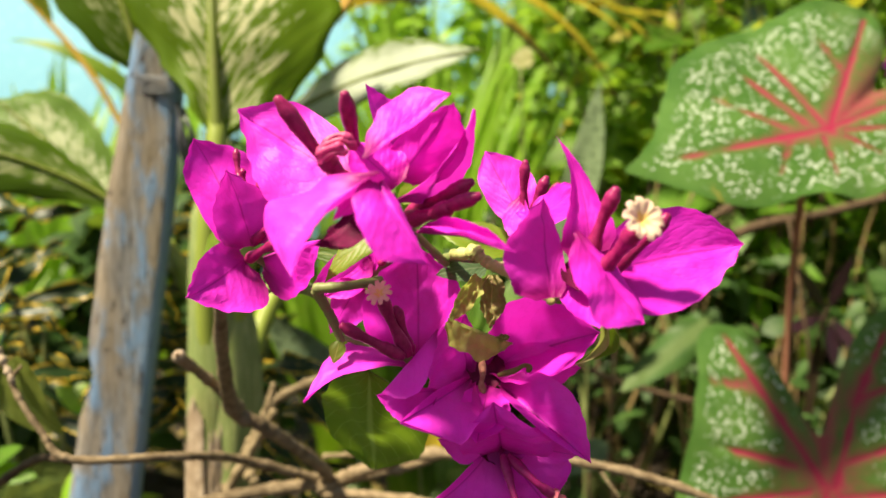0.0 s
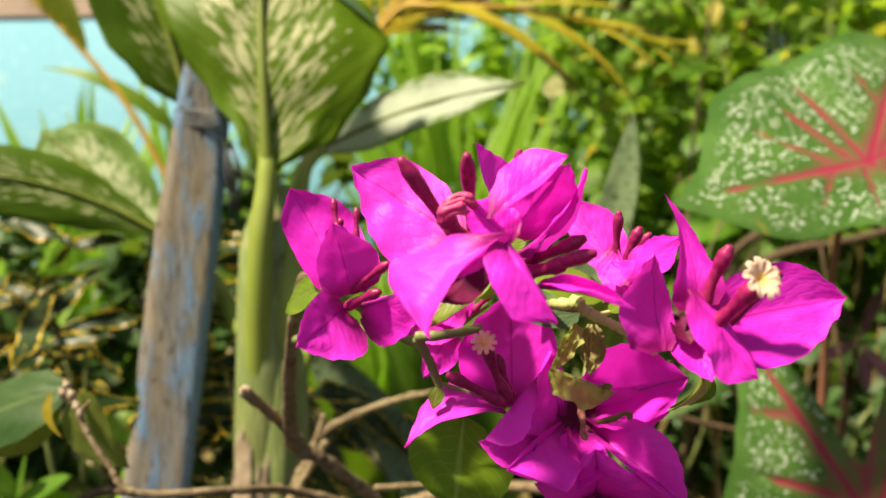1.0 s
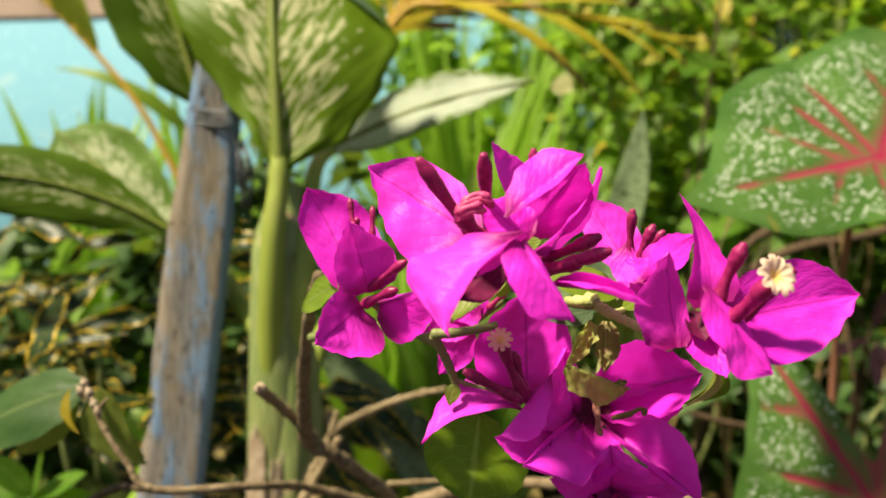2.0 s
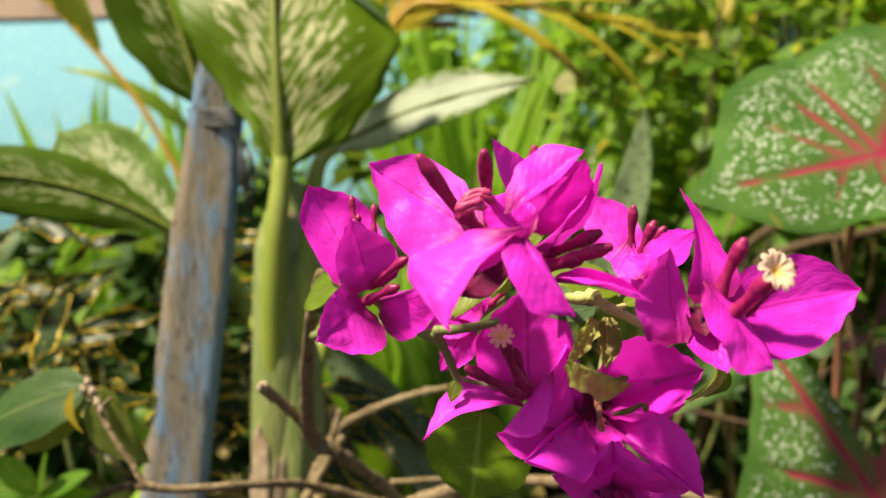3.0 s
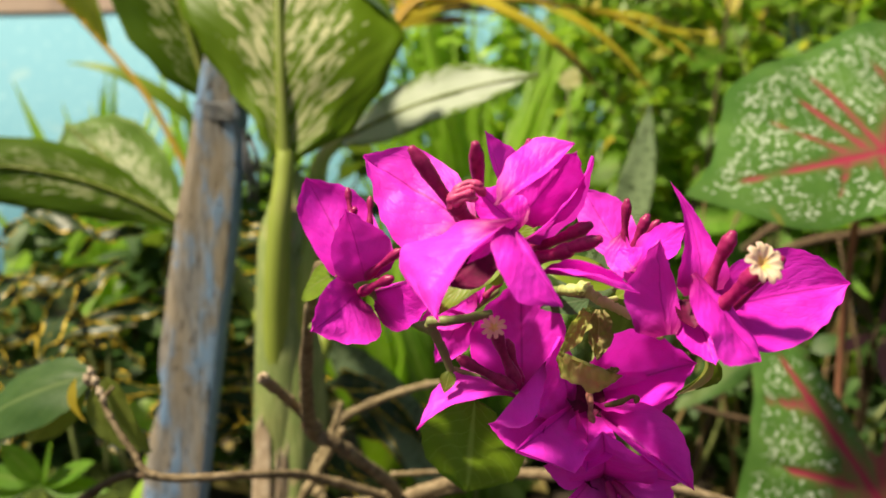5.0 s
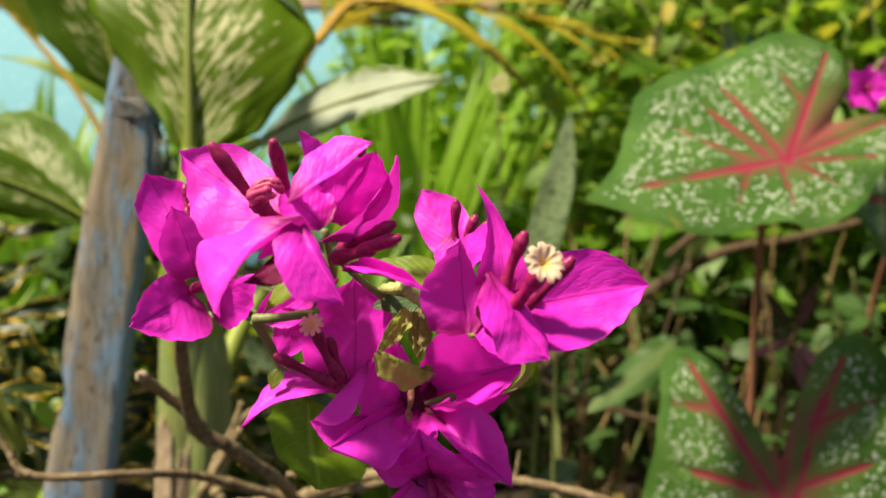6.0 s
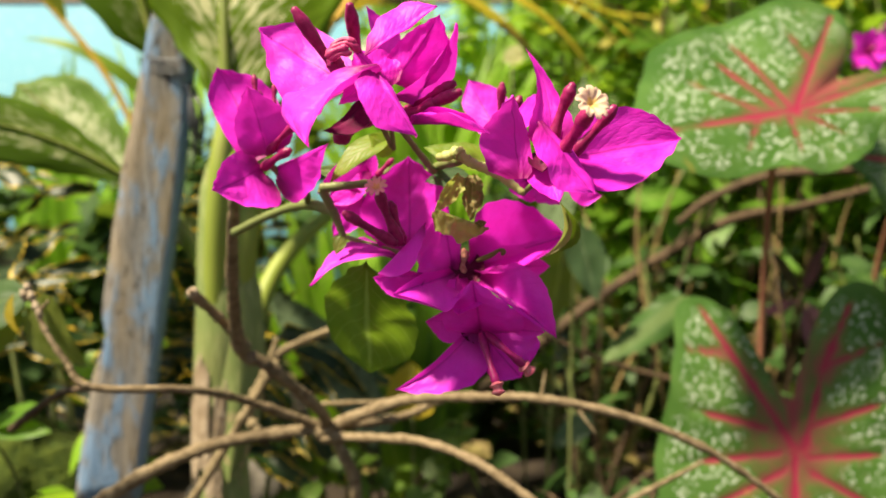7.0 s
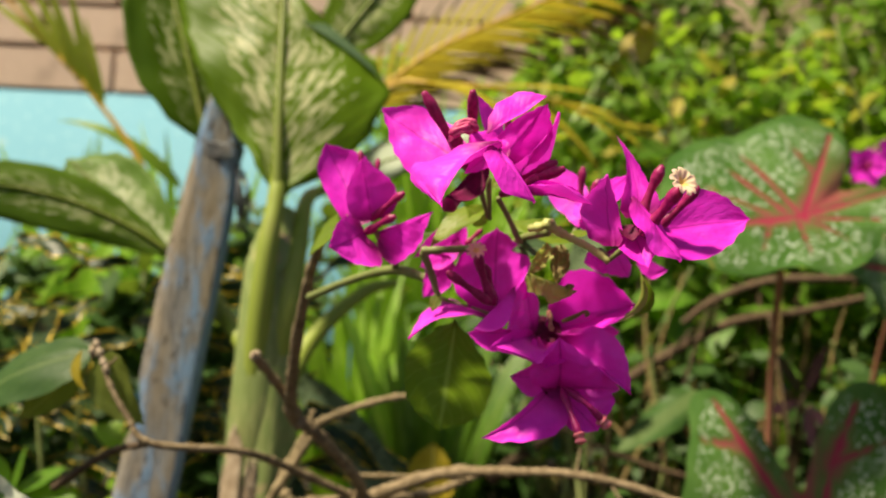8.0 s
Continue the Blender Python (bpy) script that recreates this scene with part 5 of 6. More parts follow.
def caladium(junction, axis_end, face, foot, outline, veins, flush, droop, seed, label, vein_width=0.0034, haze=0.12, mtl=None):
    """Heart-shaped leaf, drawn in polar rows round the point where its stalk joins. Outline and veins are in
    shares of the axis; flush: degrees at which the red bleeds into the blade, between the two lobes."""
    o, t = Vector(junction), Vector(axis_end)
    ax = t - o
    size = ax.length
    ax.normalize()
    n = Vector(face)
    n = (n - ax * n.dot(ax)).normalized()
    s = ax.cross(n)
    radius = outline_reader(outline)
    seg, rings = 300, 26
    thing = root("caladium", foot, label, "caladium", "caladiums")
    bm = bmesh.new()
    uv = bm.loops.layers.uv.verify()
    vein = bm.verts.layers.float.new("vein")
    margin = bm.verts.layers.float.new("margin")
    grid = []
    for r in range(rings + 1):
        rho = r / rings
        row = []
        for k in range(seg):
            deg = -180.0 + 360.0 * k / seg
            a = radians(deg)
            rad = radius(deg) * rho * (1 + 0.012 * rho * math.sin(a * 13 + seed) * math.sin(a * 5))
            x, y = rad * math.cos(a), rad * math.sin(a)
            best, high = max(math.exp(-(rad / 0.05) ** 2), 0.45 * math.exp(-(rad / haze) ** 2)), 0.0
            for x0, y0, x1, y1, wide in veins:
                dx, dy = x1 - x0, y1 - y0
                ln = math.hypot(dx, dy)
                f = ((x - x0) * dx + (y - y0) * dy) / ln ** 2
                off = abs((x - x0) * dy - (y - y0) * dx) / ln
                if f < 0:
                    off = math.hypot(x - x0, y - y0)
                off = abs(off + 0.010 * noise.noise(Vector((f * 5.0, wide * 7.0, seed))) * min(1.0, 4.0 * max(f, 0.0)))
                w = vein_width * wide * (1 + 0.45 * noise.noise(Vector((f * 9.0, wide * 3.0, seed + 2)))) / size * max(0.0, 1 - max(f, 0.0)) ** 0.55 * 1.25
                if w > 1e-5 and f < 1:
                    best = max(best, 1.05 * math.exp(-(off / w) ** 2 * 1.3), 0.60 * math.exp(-(off / (3.0 * w)) ** 2) * (1 - 0.75 * max(f, 0.0)))
                    high = max(high, math.exp(-(off * size / 0.005) ** 2))
            away_from = (deg - flush + 180.0) % 360.0 - 180.0
            best = max(best, 0.72 * math.exp(-(away_from / 16.0) ** 2) * min(1.0, rad / 0.1) * max(0.0, 1.2 - rad))
            lift = -droop * size * rho ** 2.2 - 0.0020 * high * rho
            lift += 0.005 * rho * rho * noise.noise(Vector((x * 3, y * 3, seed)))
            lift += 0.0035 * rho ** 3 * math.sin(a * 6 + seed)
            v = bm.verts.new(o + (ax * x + s * y) * size + n * lift)
            v[vein], v[margin] = best, rho
            row.append((v, 0.5 + x * 0.5, 0.5 + y * 0.5))
        grid.append(row)
    for a, b in zip(grid, grid[1:]):
        for k in range(seg):
            q = (a[k], a[(k + 1) % seg], b[(k + 1) % seg], b[k])
            f = bm.faces.new([v[0] for v in q])
            for loop, v in zip(f.loops, q):
                loop[uv].uv = (v[1], v[2])
    bmesh.ops.remove_doubles(bm, verts=[v[0] for v in grid[0]], dist=1e-6)
    part("leaf", bm, mtl or CALADIUM, thing)
    mid = o.lerp(Vector(foot), 0.45) + Vector((0.01, 0.05, 0.03))
    part("petiole", tube((o - n * 0.002, o - n * 0.02 + Vector((0, 0.012, -0.015)), mid, foot), (0.0030, 0.0028, 0.0030, 0.0045), 10, 28), PINK_STALK, thing)


caladium((0.26763, 0.55000, 0.80123), (0.12188, 0.49000, 0.77356), (0.18, -0.75, 0.64), (0.30, 0.70, 0.40),
         ((-180, 0.70), (-158, 0.45), (-129, 0.37), (-93, 0.34), (-67, 0.37), (-52, 0.37), (-38, 0.44), (-27, 0.59), (-18, 0.72), (-10, 0.81), (-4, 0.93), (0, 1.06), (3, 0.95),
          (9, 0.84), (21, 0.76), (32, 0.71), (43, 0.72), (55, 0.69), (68, 0.66), (81, 0.66), (95, 0.69), (108, 0.77), (122, 0.92), (134, 1.05), (143, 1.10), (149, 0.96), (153, 0.66), (157, 0.42),
          (160, 0.54), (164, 0.73), (170, 0.80), (176, 0.76), (180, 0.70)),
         ((0.0, 0.0, 0.83, 0.01, 1.0), (0.20, 0.04, 0.42, 0.31, 0.6), (0.09, 0.04, 0.22, 0.46, 0.75), (0.01, 0.03, 0.01, 0.61, 0.75), (0.0, 0.0, -0.80, 0.66, 1.3), (-0.34, 0.30, -0.36, 0.59, 0.55),
          (0.0, 0.0, -0.82, 0.14, 0.9), (-0.06, -0.02, -0.52, -0.07, 0.4), (0.23, -0.01, 0.37, -0.16, 0.6), (0.06, -0.03, 0.12, -0.23, 0.6), (-0.05, -0.05, -0.19, -0.18, 0.4)),
         157.0, 0.03, 1, "caladium leaf, green with white flecks and crimson veins", 0.0026)
caladium((0.27744, 0.56000, 0.54444), (0.27657, 0.53000, 0.38287), (-0.05, -0.99, 0.10), (0.28, 0.66, 0.40),
         ((-180, 0.22), (-175, 0.27), (-170, 0.46), (-166, 0.68), (-162, 0.80), (-156, 0.87), (-147, 0.88), (-135, 0.76), (-122, 0.65), (-111, 0.60), (-98, 0.585), (-86, 0.59), (-66, 0.64), (-45, 0.67),
          (-25, 0.70), (-10, 0.75), (0, 0.80), (10, 0.75), (25, 0.70), (45, 0.68), (66, 0.67), (80, 0.645), (105, 0.61), (118, 0.63), (132, 0.71), (141, 0.84), (147, 0.86), (152, 0.82), (157, 0.72),
          (161, 0.52), (165, 0.30), (172, 0.23), (180, 0.22)),
         ((0.0, 0.0, 0.78, 0.03, 1.0), (0.0, 0.0, -0.67, 0.41, 1.1), (-0.44, 0.30, -0.46, 0.49, 0.4), (-0.09, 0.13, -0.18, 0.48, 0.6), (0.02, 0.07, 0.08, 0.52, 0.6), (0.10, 0.05, 0.34, 0.52, 0.6),
          (0.01, -0.04, -0.37, -0.15, 1.2), (-0.37, -0.15, -0.70, -0.32, 0.9), (-0.39, -0.18, -0.50, -0.46, 0.45), (-0.11, -0.10, -0.23, -0.47, 0.6), (0.04, -0.05, 0.02, -0.46, 0.6), (0.10, -0.06, 0.28, -0.39, 0.6)),
         180.0, 0.03, 2, "caladium leaf, green and rust with crimson veins, hanging", 0.0040, 0.24)
caladium((0.22027, 0.66000, 0.64830), (0.14096, 0.62000, 0.60167), (-0.15, -0.80, 0.55), (0.27, 0.74, 0.40),
         ((-180, 0.06), (-140, 0.10), (-100, 0.14), (-60, 0.19), (-35, 0.28), (-20, 0.45), (-12, 0.62), (-6, 0.80), (0, 1.0), (6, 0.80), (12, 0.62), (20, 0.45), (35, 0.28), (60, 0.19), (100, 0.14), (140, 0.10), (180, 0.06)),
         ((0.0, 0.0, 0.75, 0.0, 0.7),), 180.0, 0.05, 3, "small narrow dull green caladium leaf", 0.0014, mtl=LEAF_DARK)
caladium((0.45301, 0.70000, 0.76628), (0.36526, 0.66000, 0.78257), (0.1, -0.85, 0.4), (0.42, 0.78, 0.40),
         ((-180, 0.10), (-165, 0.55), (-150, 0.85), (-120, 0.80), (-80, 0.72), (-40, 0.76), (-12, 0.88), (0, 1.0), (12, 0.88), (40, 0.76), (80, 0.72), (120, 0.80), (150, 0.85), (165, 0.55), (180, 0.10)),
         ((0.0, 0.0, 0.9, 0.0, 1.0), (0.0, 0.0, -0.65, 0.40, 1.0), (0.0, 0.0, -0.65, -0.40, 1.0), (0.1, 0.0, 0.3, 0.55, 0.7), (0.1, 0.0, 0.3, -0.55, 0.7)),
         180.0, 0.1, 4, "rosy caladium leaf behind the others")


# ---- mottled strap leaves ----
def mottled_plant(leaves, foot, label):
    thing = root("snake_plant", foot, label, "snake plant", "snake plants")
    for k, (base, tip, face, width, sway) in enumerate(leaves):
        part("leaf", blade(base, tip, face, width, "strap", sway=sway, cup=0.25, wave=0.05, thick=0.0016, nu=26, nv=10, seed=k), MOTTLED, thing)


mottled_plant([((0.09209, 0.72000, 0.66892), (0.13638, 0.70000, 0.85393), (-0.45, -0.8, 0.4), 0.038, 0.05), ((-0.04731, 0.66000, 0.52113), (-0.15701, 0.67000, 0.65690), (0.1, -0.9, 0.4), 0.046, 0.04)], (0.04, 0.70, 0.40), "grey-green mottled snake plant, one leaf upright, one slanting")
mottled_plant([((0.40200, 0.52000, 0.46035), (0.37300, 0.60000, 0.89000), (-0.2, -0.95, 0.1), 0.046, -0.03), ((0.45500, 0.58000, 0.44000), (0.44200, 0.64000, 0.88500), (-0.3, -0.95, 0.1), 0.046, 0.02)], (0.40, 0.56, 0.40), "two long wavy grey-green mottled snake plant leaves")


# ---- palms ----
def palm(rachis, radii, leaflets, foot, label, material=PALM):
    """A frond: one stalk and its leaflets, each (place on the stalk, tip, width, bow)."""
    thing = root("palm_frond", foot, label, "palm frond", "palm fronds")
    part("stalk", tube(rachis, radii, 8, 40), PALM_STALK, thing)
    line = smooth_line(rachis, 100)
    for k, (s, tip, width, bow) in enumerate(leaflets):
        part("leaflet", blade(line[int(s * 100)], tip, (0.0, -0.7, 0.7), 0.68 * width, "needle", bow=bow, fold=0.06, nu=18, nv=4, seed=k), material, thing)


palm(((-0.12276, 0.90000, 0.94896), (-0.08301, 0.90000, 0.99395), (-0.03946, 0.88500, 0.99326), (0.04138, 0.88000, 0.98843), (0.12794, 0.88000, 0.97131), (0.20193, 0.88000, 0.95197)), (0.0050, 0.0042, 0.0034, 0.0028, 0.0022, 0.0012),
     [(0.40, (0.09572, 0.86000, 0.91920), 0.016, 0.10), (0.44, (0.12326, 0.85000, 0.87540), 0.018, 0.10), (0.48, (0.13221, 0.86000, 0.86322), 0.013, 0.12), (0.60, (0.16321, 0.87000, 0.89573), 0.010, 0.10),
      (0.66, (0.19967, 0.88000, 0.82873), 0.010, 0.14), (0.72, (0.22988, 0.87000, 0.94472), 0.014, 0.05), (0.78, (0.21241, 0.86000, 0.89976), 0.010, 0.10), (0.55, (0.23859, 0.88000, 0.97224), 0.011, 0.06),
      (0.85, (0.26981, 0.88000, 0.91436), 0.010, 0.06), (0.93, (0.24254, 0.87000, 0.88874), 0.009, 0.08), (0.35, (0.06231, 0.84000, 0.95148), 0.010, 0.10), (0.98, (0.27563, 0.88000, 0.94184), 0.008, 0.02)],
     (-0.10, 0.95, 0.42), "drooping yellow and orange palm frond with dry brown tips")
palm(((-0.15736, 0.97000, 0.92667), (-0.11523, 0.96000, 0.99092), (-0.04358, 0.95000, 1.05240), (0.05839, 0.95000, 1.10741), (0.17642, 0.95000, 1.16772)), (0.0050, 0.0040, 0.0034, 0.0026, 0.0016),
     [(0.18 + 0.0195 * k, Vector((-0.02172, 0.93000, 0.98305)).lerp(Vector((0.27045, 0.93000, 1.10170)), k / 39) + Vector((0, 0, 0.016 * math.sin(k * 2.3))), 0.025, 0.05) for k in range(40)]
     + [(0.22 + 0.05 * k, Vector((-0.13696, 0.98000, 1.08508)).lerp(Vector((0.11904, 0.98000, 1.21777)), k / 9), 0.012, 0.04) for k in range(10)],
     (-0.12, 1.0, 0.42), "fan of yellow-green palm leaflets")
palm(((-0.35347, 0.92000, 0.79574), (-0.40433, 0.92000, 0.89272), (-0.47223, 0.92000, 0.97498), (-0.52746, 0.92000, 1.02987), (-0.62443, 0.92000, 1.12719)), (0.0042, 0.0038, 0.0032, 0.0026, 0.0018),
     [(0.42, (-0.47849, 0.91000, 1.06413), 0.018, 0.04), (0.46, (-0.49861, 0.90000, 1.10293), 0.022, 0.03), (0.52, (-0.53139, 0.90000, 1.11583), 0.022, 0.03), (0.58, (-0.56194, 0.91000, 1.12602), 0.020, 0.03),
      (0.66, (-0.59729, 0.91000, 1.12414), 0.020, 0.03), (0.74, (-0.62874, 0.92000, 1.09716), 0.018, 0.03)],
     (-0.30, 0.93, 0.42), "orange palm stalk with a few yellow-green leaflets", LEAF_GOLD)


# ---- strap-leaved clumps ----
def strap_clump(foot, count, height, reach, width, material, seed, label, lean=(0, 0, 0)):
    thing = root("strap_lily", foot, label, "lily clump", "strap lilies")
    rng = random.Random(seed)
    foot = Vector(foot)
    for k in range(count):
        a = rng.uniform(0, 2 * math.pi)
        out = Vector((math.cos(a), 0.6 * math.sin(a), 0)) * reach * rng.uniform(0.3, 1.0) + Vector(lean) * rng.uniform(0.3, 1.0)
        tip = foot + out + Vector((0, 0, height * rng.uniform(0.55, 1.0)))
        face = Vector((-out.x, -0.5, 0.6)) if out.length > 0.01 else Vector((0, -1, 0.2))
        part("leaf", blade(foot + away(rng, 0.02), tip, face, width * rng.uniform(0.7, 1.15), "needle", bow=rng.uniform(0.04, 0.14), fold=rng.uniform(0.02, 0.25), twist=rng.uniform(-0.5, 0.5), nu=16, nv=4, seed=k), material, thing)


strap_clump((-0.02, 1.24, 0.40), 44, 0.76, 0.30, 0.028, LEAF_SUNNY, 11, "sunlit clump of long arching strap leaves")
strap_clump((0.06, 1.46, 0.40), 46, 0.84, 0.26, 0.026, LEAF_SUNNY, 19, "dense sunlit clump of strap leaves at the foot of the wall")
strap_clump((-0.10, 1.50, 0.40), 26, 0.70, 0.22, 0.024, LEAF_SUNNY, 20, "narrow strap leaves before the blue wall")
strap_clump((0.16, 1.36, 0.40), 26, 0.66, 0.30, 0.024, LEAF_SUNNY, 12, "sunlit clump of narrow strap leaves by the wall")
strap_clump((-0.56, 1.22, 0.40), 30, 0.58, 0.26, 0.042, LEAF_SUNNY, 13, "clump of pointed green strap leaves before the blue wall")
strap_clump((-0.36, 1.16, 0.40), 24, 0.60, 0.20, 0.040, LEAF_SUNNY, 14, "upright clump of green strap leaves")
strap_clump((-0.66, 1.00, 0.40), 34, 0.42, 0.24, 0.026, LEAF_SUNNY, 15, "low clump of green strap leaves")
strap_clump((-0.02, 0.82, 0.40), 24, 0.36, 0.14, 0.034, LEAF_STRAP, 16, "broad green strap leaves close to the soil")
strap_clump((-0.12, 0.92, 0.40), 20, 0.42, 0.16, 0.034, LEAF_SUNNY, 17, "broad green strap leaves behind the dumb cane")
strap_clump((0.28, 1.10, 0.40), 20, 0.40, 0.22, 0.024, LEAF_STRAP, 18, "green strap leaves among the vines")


# ---- croton ----
def croton(foot, count, spread, low, high, seed, label):
    thing = root("croton", foot, label, "croton", "crotons")
    rng = random.Random(seed)
    foot = Vector(foot)
    for k in range(3):
        top = foot + Vector((rng.uniform(-1, 1) * spread * 0.5, rng.uniform(-0.4, 0.4) * spread, 0.7 * high))
        part("stem", tube((foot + away(rng, 0.01), foot.lerp(top, 0.5) + away(rng, 0.02), top), (0.0030, 0.0026, 0.0018), 7, 14, 0.1), GREEN_STEM, thing)
    for k in range(count):
        c = foot + Vector((rng.uniform(-1, 1) * spread, rng.uniform(-0.35, 0.35) * spread, rng.uniform(low, high)))
        a = rng.uniform(0, 2 * math.pi)
        size = rng.uniform(0.07, 0.14)
        tip = c + Vector((math.cos(a), 0.6 * math.sin(a) - 0.3, rng.uniform(-0.5, 0.35))).normalized() * size
        part("leaf", blade(c, tip, (rng.uniform(-0.5, 0.5), -0.6, 0.8), rng.uniform(0.011, 0.020), "lance", bow=rng.uniform(0.02, 0.2), cup=0.2, twist=rng.uniform(-4.0, 4.0), wave=0.5, nu=22, nv=6, seed=k), CROTON, thing)


croton((-0.33, 0.67, 0.40), 44, 0.13, 0.12, 0.35, 21, "dark croton with twisted gold-edged leaves")
croton((-0.18, 0.70, 0.40), 34, 0.06, 0.10, 0.33, 22, "dark gold-splashed croton behind the stake")
croton((-0.50, 0.74, 0.40), 32, 0.12, 0.10, 0.34, 23, "dark croton with twisted yellow leaves")


# ---- wild vines and weeds ----
def sprig_leaf(bm, c, tip, face, width, seed):
    blade(c, tip, face, width, "ovate", bow=0.06, cup=0.1, wave=0.05, nu=5, nv=2, seed=seed, bm=bm)


def vine_bush(foot, spread, low, high, stems, leaves, size, material, seed, label, stalk=GREEN_STEM, name="vine_bush"):
    """Thin stems from one foot, with leaves set along them."""
    thing = root(name, foot, label, "wild bush", "wild bushes")
    rng = random.Random(seed)
    foot = Vector(foot)
    lines = []
    for k in range(stems):
        a = rng.uniform(0, 2 * math.pi)
        top = foot + Vector((spread[0] * rng.uniform(-1, 1), spread[1] * rng.uniform(-1, 1), rng.uniform(0.55, 1.0) * high))
        pts = [foot + away(rng, 0.03) * Vector((1, 1, 0)), foot.lerp(top, 0.35) + away(rng, 0.05), foot.lerp(top, 0.7) + away(rng, 0.05), top]
        r = rng.uniform(0.0014, 0.0028)
        part("stem", tube(pts, (r * 1.4, r, r * 0.6), 6, 16, 0.1), stalk if stalk is BARK_DARK or rng.random() < 0.6 else (BARK_DARK if rng.random() < 0.7 else STRAW), thing)
        lines.append(smooth_line(pts, 40))
    bm = bmesh.new()
    for k in range(leaves):
        line = rng.choice(lines)
        s = rng.uniform(max(0.05, low / high), 1.0)
        c = line[int(s * 40)] + away(rng, 0.012)
        d = Vector((rng.uniform(-1, 1), rng.uniform(-1, 0.5), rng.uniform(-1.0, 0.4))).normalized()
        ln = size * rng.uniform(0.5, 1.25)
        sprig_leaf(bm, c, c + d * ln, (rng.uniform(-0.6, 0.6), rng.uniform(-0.9, 0.1), 0.8), ln * rng.uniform(0.30, 0.62), seed * 1000 + k)
    part("foliage", bm, material, thing, kind="stuff")


for k, (x, y, sx, sy, high, n, size, mtl, words) in enumerate((
        (0.34, 1.02, 0.22, 0.12, 0.78, 330, 0.050, LEAF_VINE, "tangle of wild vine with yellowing leaves"),
        (0.62, 1.00, 0.22, 0.14, 0.86, 330, 0.050, LEAF_VINE, "tangle of wild vine with broad green leaves"),
        (0.33, 0.96, 0.16, 0.05, 0.66, 26, 0.085, LEAF_HEDGE, "wild vine with larger soft green leaves"),
        (0.62, 0.94, 0.16, 0.05, 0.74, 24, 0.085, LEAF_HEDGE, "wild vine with larger soft green leaves and thin stems"),
        (0.90, 1.05, 0.24, 0.16, 0.90, 300, 0.055, LEAF_VINE, "tall wild vine with green leaves"),
        (0.24, 1.20, 0.15, 0.12, 0.76, 300, 0.045, LEAF_VINE, "wild shrub with small leaves in sun"),
        (0.48, 1.30, 0.26, 0.12, 1.00, 320, 0.055, LEAF_GREEN, "dense green shrub along the wall"),
        (0.80, 1.38, 0.28, 0.14, 1.10, 320, 0.060, LEAF_GREEN, "dense tall green shrub along the wall"),
        (1.15, 1.30, 0.26, 0.16, 1.10, 280, 0.060, LEAF_GREEN, "dense green shrub in the corner"),
        # LEAF_DARK on low weeds and undergrowth: the shade near the soil, as leaf colour
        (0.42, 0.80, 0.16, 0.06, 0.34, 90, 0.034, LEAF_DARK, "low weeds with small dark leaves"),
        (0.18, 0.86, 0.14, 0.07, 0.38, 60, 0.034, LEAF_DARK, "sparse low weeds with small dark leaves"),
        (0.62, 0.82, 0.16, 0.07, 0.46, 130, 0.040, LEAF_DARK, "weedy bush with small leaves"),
        (0.27, 1.55, 0.13, 0.10, 1.30, 330, 0.070, LEAF_VINE, "tall hedge before the wall"),
        (0.40, 1.58, 0.24, 0.10, 1.40, 330, 0.070, LEAF_GREEN, "tall green hedge before the wall"),
        (0.75, 1.60, 0.26, 0.10, 1.40, 330, 0.070, LEAF_GREEN, "tall green hedge with some yellow leaves"),
        (1.15, 1.60, 0.26, 0.10, 1.40, 330, 0.070, LEAF_GREEN, "tall green hedge at the end of the wall"),
        (0.04, 1.42, 0.22, 0.08, 0.88, 420, 0.060, LEAF_SUNNY, "sunlit low shrub before the blue wall"),
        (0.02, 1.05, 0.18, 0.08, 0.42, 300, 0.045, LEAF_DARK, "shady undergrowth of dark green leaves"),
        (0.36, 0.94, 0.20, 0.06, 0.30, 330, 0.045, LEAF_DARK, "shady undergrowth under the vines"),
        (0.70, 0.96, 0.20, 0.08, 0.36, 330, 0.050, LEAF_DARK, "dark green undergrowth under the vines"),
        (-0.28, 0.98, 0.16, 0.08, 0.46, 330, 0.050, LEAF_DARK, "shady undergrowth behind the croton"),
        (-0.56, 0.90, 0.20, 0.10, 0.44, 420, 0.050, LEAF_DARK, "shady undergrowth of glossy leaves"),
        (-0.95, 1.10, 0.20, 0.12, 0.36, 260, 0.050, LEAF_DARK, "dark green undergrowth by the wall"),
        (-0.42, 0.60, 0.16, 0.06, 0.19, 110, 0.046, LEAF_SUNNY, "low bright green weeds"),
        (-0.10, 0.66, 0.12, 0.05, 0.13, 80, 0.030, LEAF_GREEN, "low green weeds at the foot of the cane"),
        (0.14, 0.64, 0.12, 0.05, 0.10, 12, 0.032, LEAF_DARK, "low weeds with rounded leaves"))):
    vine_bush((x, y, GROUND), (sx, sy), 0.03 if high < 0.6 else 0.36 * high, high, 7 if high < 0.2 else 18, int((2.6 if high < 0.6 else 4.2) * n), size if high < 0.6 else 0.92 * size, mtl, 40 + k, words, *((BARK_DARK,) if high < 0.2 else ()))


